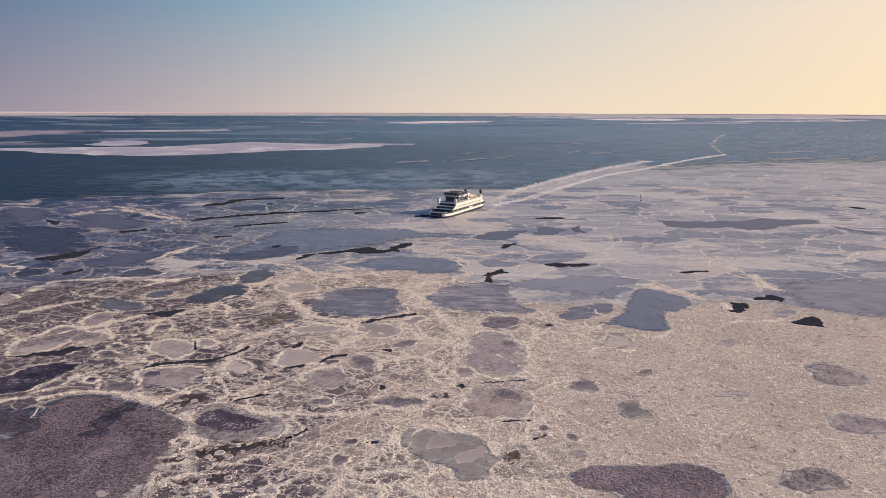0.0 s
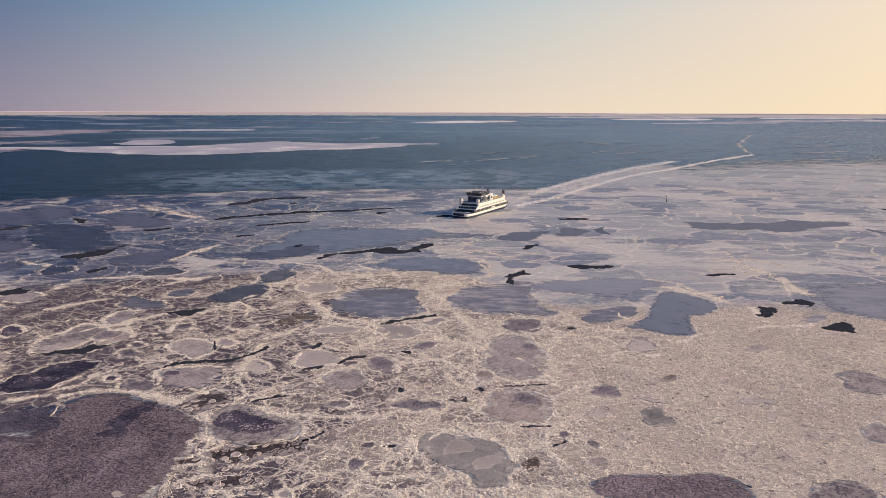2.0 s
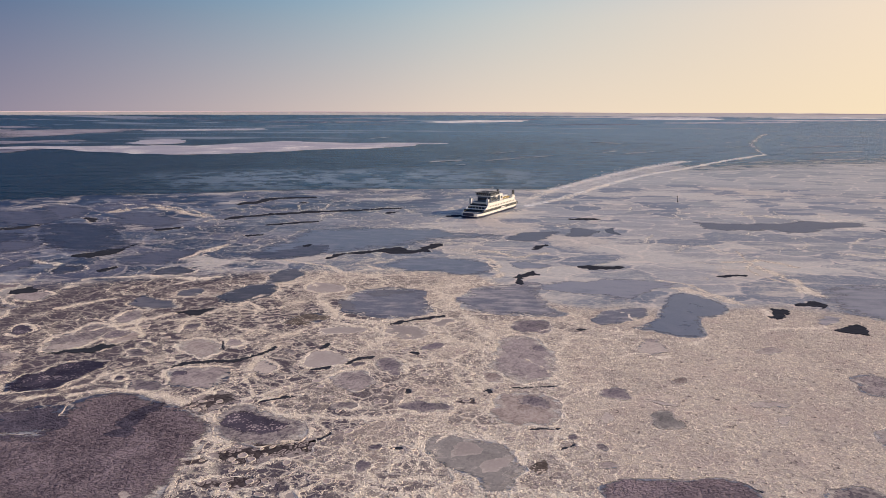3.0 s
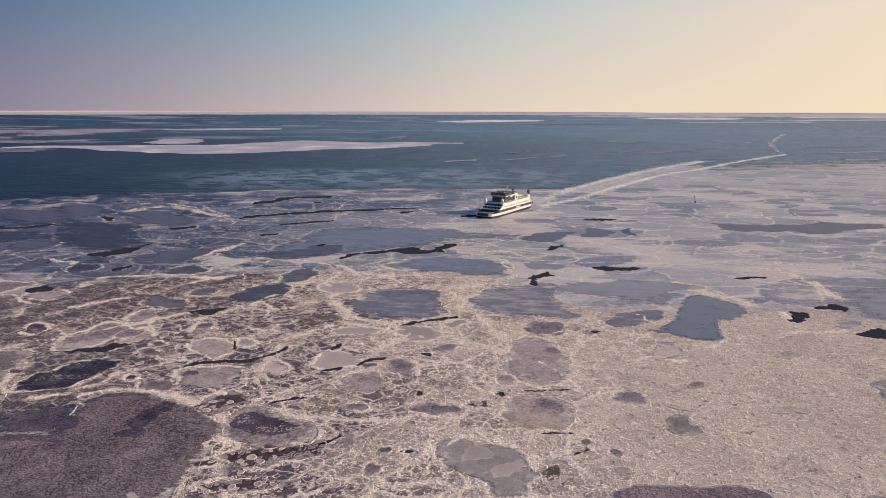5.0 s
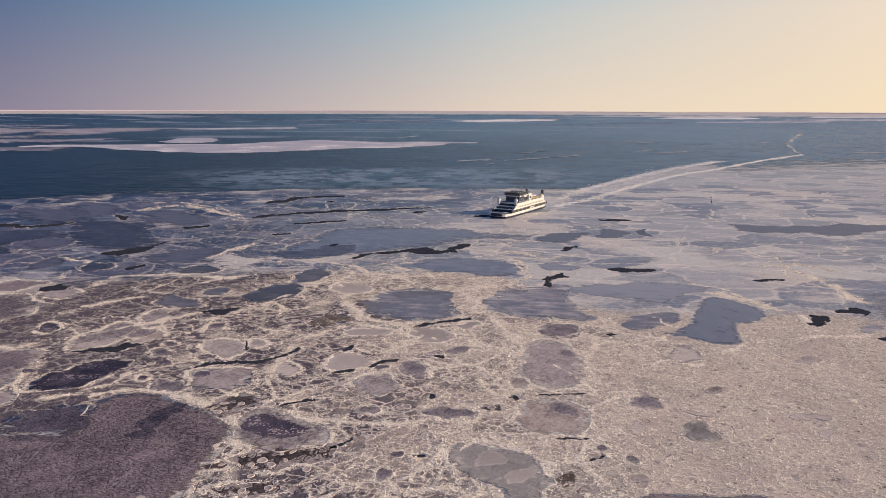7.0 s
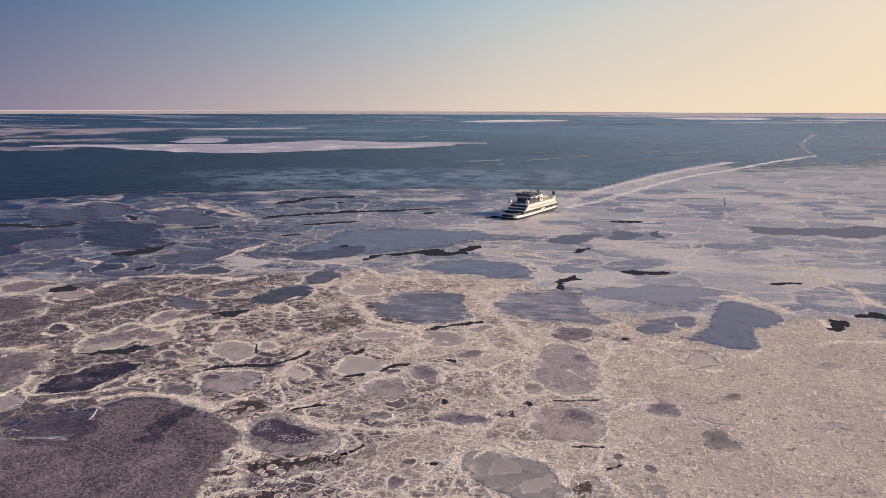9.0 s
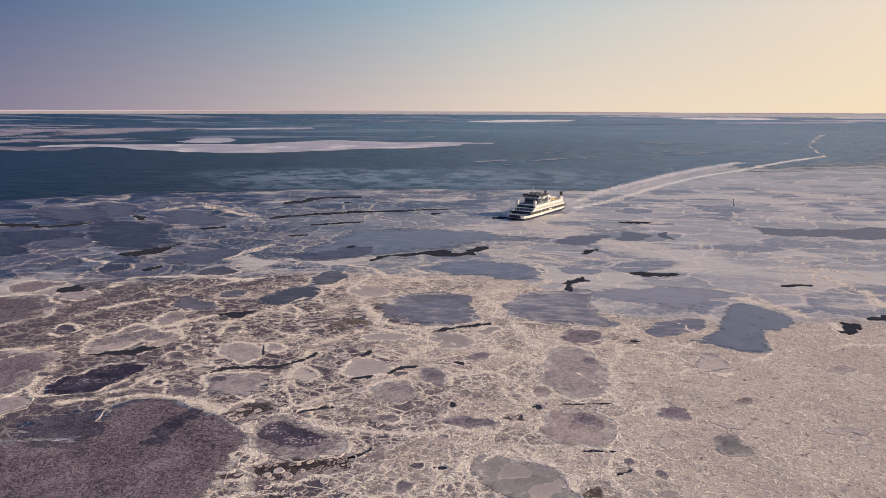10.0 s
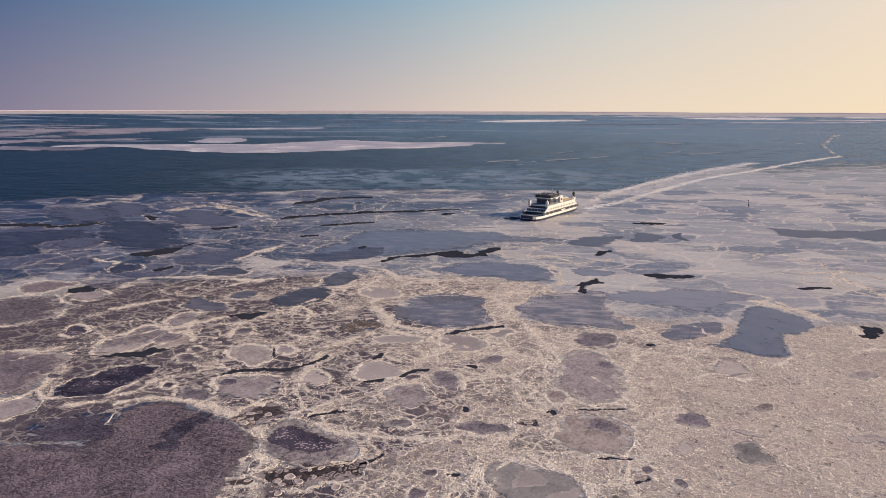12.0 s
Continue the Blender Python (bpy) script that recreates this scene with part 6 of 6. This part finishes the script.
        for k in range(6):
            part("window_bar", box(-1.0 + 2.1 * k, -0.8 + 2.1 * k, 5.45 * side - 0.03, 5.45 * side + 0.03, 10.1, 12.2), WHITE, house)
    part("house_window_band", box(11.58, 11.66, -4.8, 4.8, 10.4, 12.0), GLASS, house)
    wheel = part("wheelhouse", box(-3.0, 12.0, -6.3, 6.3, 13.1, 13.95, 0.06), WHITE, ship, "white wheelhouse with wrap-round dark windows")
    part("window_ring", box(-2.8, 12.3, -6.2, 6.2, 13.95, 15.4, lean=0.25), GLASS, wheel)
    for k in range(8):
        part("window_bar", box(12.42, 12.56, -5.9 + 1.68 * k, -5.78 + 1.68 * k, 13.95, 15.4, lean=0.2), WHITE, wheel)
    for side in (1, -1):
        for k in range(7):
            part("window_bar", box(-2.2 + 2.2 * k, -2.05 + 2.2 * k, 6.22 * side - 0.05, 6.22 * side + 0.05, 13.95, 15.4), WHITE, wheel)
        part("bridge_wing", box(4.5, 8.5, min(6.2 * side, 8.2 * side), max(6.2 * side, 8.2 * side), 13.0, 14.1, 0.06), WHITE, wheel)
    part("wheelhouse_roof", box(-3.8, 13.2, -6.8, 6.8, 15.4, 15.85, 0.08), SOOT, ship, "black overhanging wheelhouse roof")
    part("roof_rail", tube((-3.4, 6.5, 16.6), (12.8, 6.5, 16.6), 0.05), WHITE, ship)
    part("roof_rail", tube((-3.4, -6.5, 16.6), (12.8, -6.5, 16.6), 0.05), WHITE, ship)
    casing = part("casing", box(-8.2, -3.4, -4.6, 6.6, 9.15, 14.2, 0.1), WHITE, ship, "white casing behind the bridge")
    part("vent_grille", box(-7.2, -4.6, 6.6, 6.66, 10.6, 12.4), DARK, casing)
    aft = part("aft_deckhouse", box(-24.0, -9.2, -4.4, 4.4, 9.15, 11.2, 0.1), WHITE, ship, "low white deckhouse behind the casing")
    for k in range(5):
        part("deckhouse_window", box(-22.8 + 2.7 * k, -21.2 + 2.7 * k, 4.38, 4.44, 9.9, 10.7), GLASS, aft)
    for x, y, top in ((6.0, -1.2, 20.6), (-1.5, 1.0, 19.6)):
        mast = part("mast", tube((x, y, 15.8), (x - 0.2, y, top), 0.16, 0.08), WHITE, ship, "white mast with yards and radar")
        for z, w in ((17.6, 1.6), (18.8, 1.1)):
            part("yard", tube((x - 0.1, y - w, z), (x - 0.1, y + w, z), 0.05), WHITE, mast)
        part("radar", box(x + 0.1, x + 0.4, y - 1.3, y + 1.3, 17.0, 17.25, 0.04), WHITE, mast)
        part("radar_foot", tube((x + 0.25, y, 15.8), (x + 0.25, y, 17.0), 0.18, 0.12), STEEL, mast)
    for y in (-3.5, 3.8):
        part("radome", tube((9.5, y, 15.85), (9.5, y, 16.7), 0.45, 0.3, 12), WHITE, ship)
    for end in (1, -1):
        for side in (1, -1):
            part("bow_bollard", tube((end * 31.5, 6.4 * side, 3.15), (end * 31.5, 6.4 * side, 3.75), 0.22, 0.28), DARK, ship)
            part("bow_rail", tube((end * 36.5, 4.7 * side, 4.2), (end * 27.5, 7.4 * side, 4.2), 0.06), WHITE, ship)
    ship.matrix_world = pose(11.8, 541.6, 0, 0, 0, math.degrees(math.atan2(-0.898, -0.439)))
    return ship


ferry()


# ---- the spar buoy, frozen in and leaning ----
def spar_buoy(x, y):
    buoy = tagged(new("spar_buoy"), "thin dark spar buoy leaning in the ice", "buoy")
    part("float", tube((0, 0, -0.4), (0, 0, 0.9), 0.75, 0.55, 14), SOOT, buoy, "dark floating body")
    part("spar", tube((0, 0, 0.8), (0, 0, 4.6), 0.22, 0.12, 10), SOOT, buoy)
    part("topmark", tube((0, 0, 4.5), (0, 0, 5.5), 0.42, 0.42, 10), SOOT, buoy)
    buoy.matrix_world = pose(x, y, 0, 4, -9, 0)
    return buoy


spar_buoy(174.0, 611.0)


# ---- the wake: broken ice churned up behind the ferry ----
def scatter(name, label, category, spots, size, material, seed, thick=0.03):
    """Many small ice shards in one mesh; spots: x, y, share of the size."""
    rng = random.Random(seed)
    verts, faces = [], []
    for x, y, s in spots:
        n, r, turn = rng.randint(4, 6), size * s * rng.uniform(0.4, 1.2), rng.uniform(0, 6.28)
        squash, tilt, base = rng.uniform(0.45, 1.0), rng.uniform(-0.05, 0.05), len(verts)
        z = float(bank(math.hypot(x - HOME[0], y - HOME[1])))
        for ring in (0, 1):
            for k in range(n):
                a = turn + 6.283 * (k + rng.uniform(-0.3, 0.3)) / n
                dx, dy = r * math.cos(a) * (1 - 0.12 * ring), r * squash * math.sin(a) * (1 - 0.12 * ring)
                verts.append((x + dx, y + dy, z + (-0.25 if ring == 0 else thick * (0.5 + s)) + (dx * tilt if ring else 0)))
        faces += [(base + k, base + (k + 1) % n, base + n + (k + 1) % n, base + n + k) for k in range(n)]
        faces.append(tuple(range(base + n, base + 2 * n)))
    me = bpy.data.meshes.new(name)
    me.from_pydata(verts, [], faces)
    me.materials.append(material)
    return tagged(new(name, me), label, category, kind="stuff")


def along(points, count, width, rng):
    """Spots spread along a line of points, denser near it; width at its start and end."""
    legs = [(Vector(a), Vector(b)) for a, b in zip(points, points[1:])]
    total = sum((b - a).length for a, b in legs)
    spots = []
    for _ in range(count):
        way = rng.random() * total
        share = way / total
        for a, b in legs:
            if way <= (b - a).length:
                break
            way -= (b - a).length
        d = (b - a).normalized()
        off = rng.gauss(0, 0.5) * (width[0] + (width[1] - width[0]) * share)
        p = a + d * way + Vector((-d.y, d.x)) * off
        spots.append((p.x, p.y, rng.uniform(0.35, 1.0)))
    return spots


rng = random.Random(4)
scatter("wake_edge", "bright line of broken ice along the ferry's wake", "wake", along(TRAIL, 5200, (4.5, 3.5), rng), 1.7, WAKE_ICE, 5)
scatter("wake_bend", "zigzag of broken ice in the old wake", "wake", along(BEND, 330, (5, 9), rng), 1.6, WAKE_ICE, 6)
scatter("wake_rim", "loose ice rim on the open-water side of the wake", "wake", along(EDGE, 2600, (5, 12), rng), 1.7, WAKE_ICE, 7)
scatter("wake_rubble", "churned slush and ice pieces in the wake", "wake", along(MIDDLE, 5500, (17, 32), rng), 1.5, WAKE_ICE, 8)


# ---- the far shore on the horizon ----
def distant_shore(start, end, height, seed, name, label):
    """A low uneven strip of land along the horizon, from bearing to bearing."""
    bm = bmesh.new()
    n = 160
    rows = []
    for k in range(n + 1):
        b = radians(start + (end - start) * k / n)
        fade = math.sin(math.pi * k / n) ** 0.4
        top = height * fade * (0.35 + 0.9 * float(cloud(np.array(k / 9.0), np.array(seed * 3.1), seed)))
        ring = []
        for r, z in ((4880, bank(4880) - 1), (4890, bank(4890) + top * 0.8), (4915, bank(4915) + top), (4940, bank(4940) - 1)):
            ring.append(bm.verts.new((HOME[0] + r * math.sin(b), HOME[1] + r * math.cos(b), float(z))))
        rows.append(ring)
    for a, b in zip(rows, rows[1:]):
        for k in range(3):
            bm.faces.new((a[k], a[k + 1], b[k + 1], b[k]))
    me = bpy.data.meshes.new(name)
    bm.to_mesh(me)
    bm.free()
    me.materials.append(SHORE)
    return tagged(new(name, me), label, "shore", kind="structure")


# sea haze is mixed into the land's colour, close to the low sky
SHORE = paint("haze_tinted_far_land", (0.62, 0.50, 0.52), 0.9, 0.1)
distant_shore(-46, -4, 6, 3, "distant_shore", "low shore along the horizon, coloured pink for haze")
distant_shore(-8, 12, 4, 5, "distant_shore", "low shore along the horizon, coloured pink for haze")
distant_shore(14, 39, 4, 7, "distant_shore", "low shore along the horizon, coloured pink for haze")
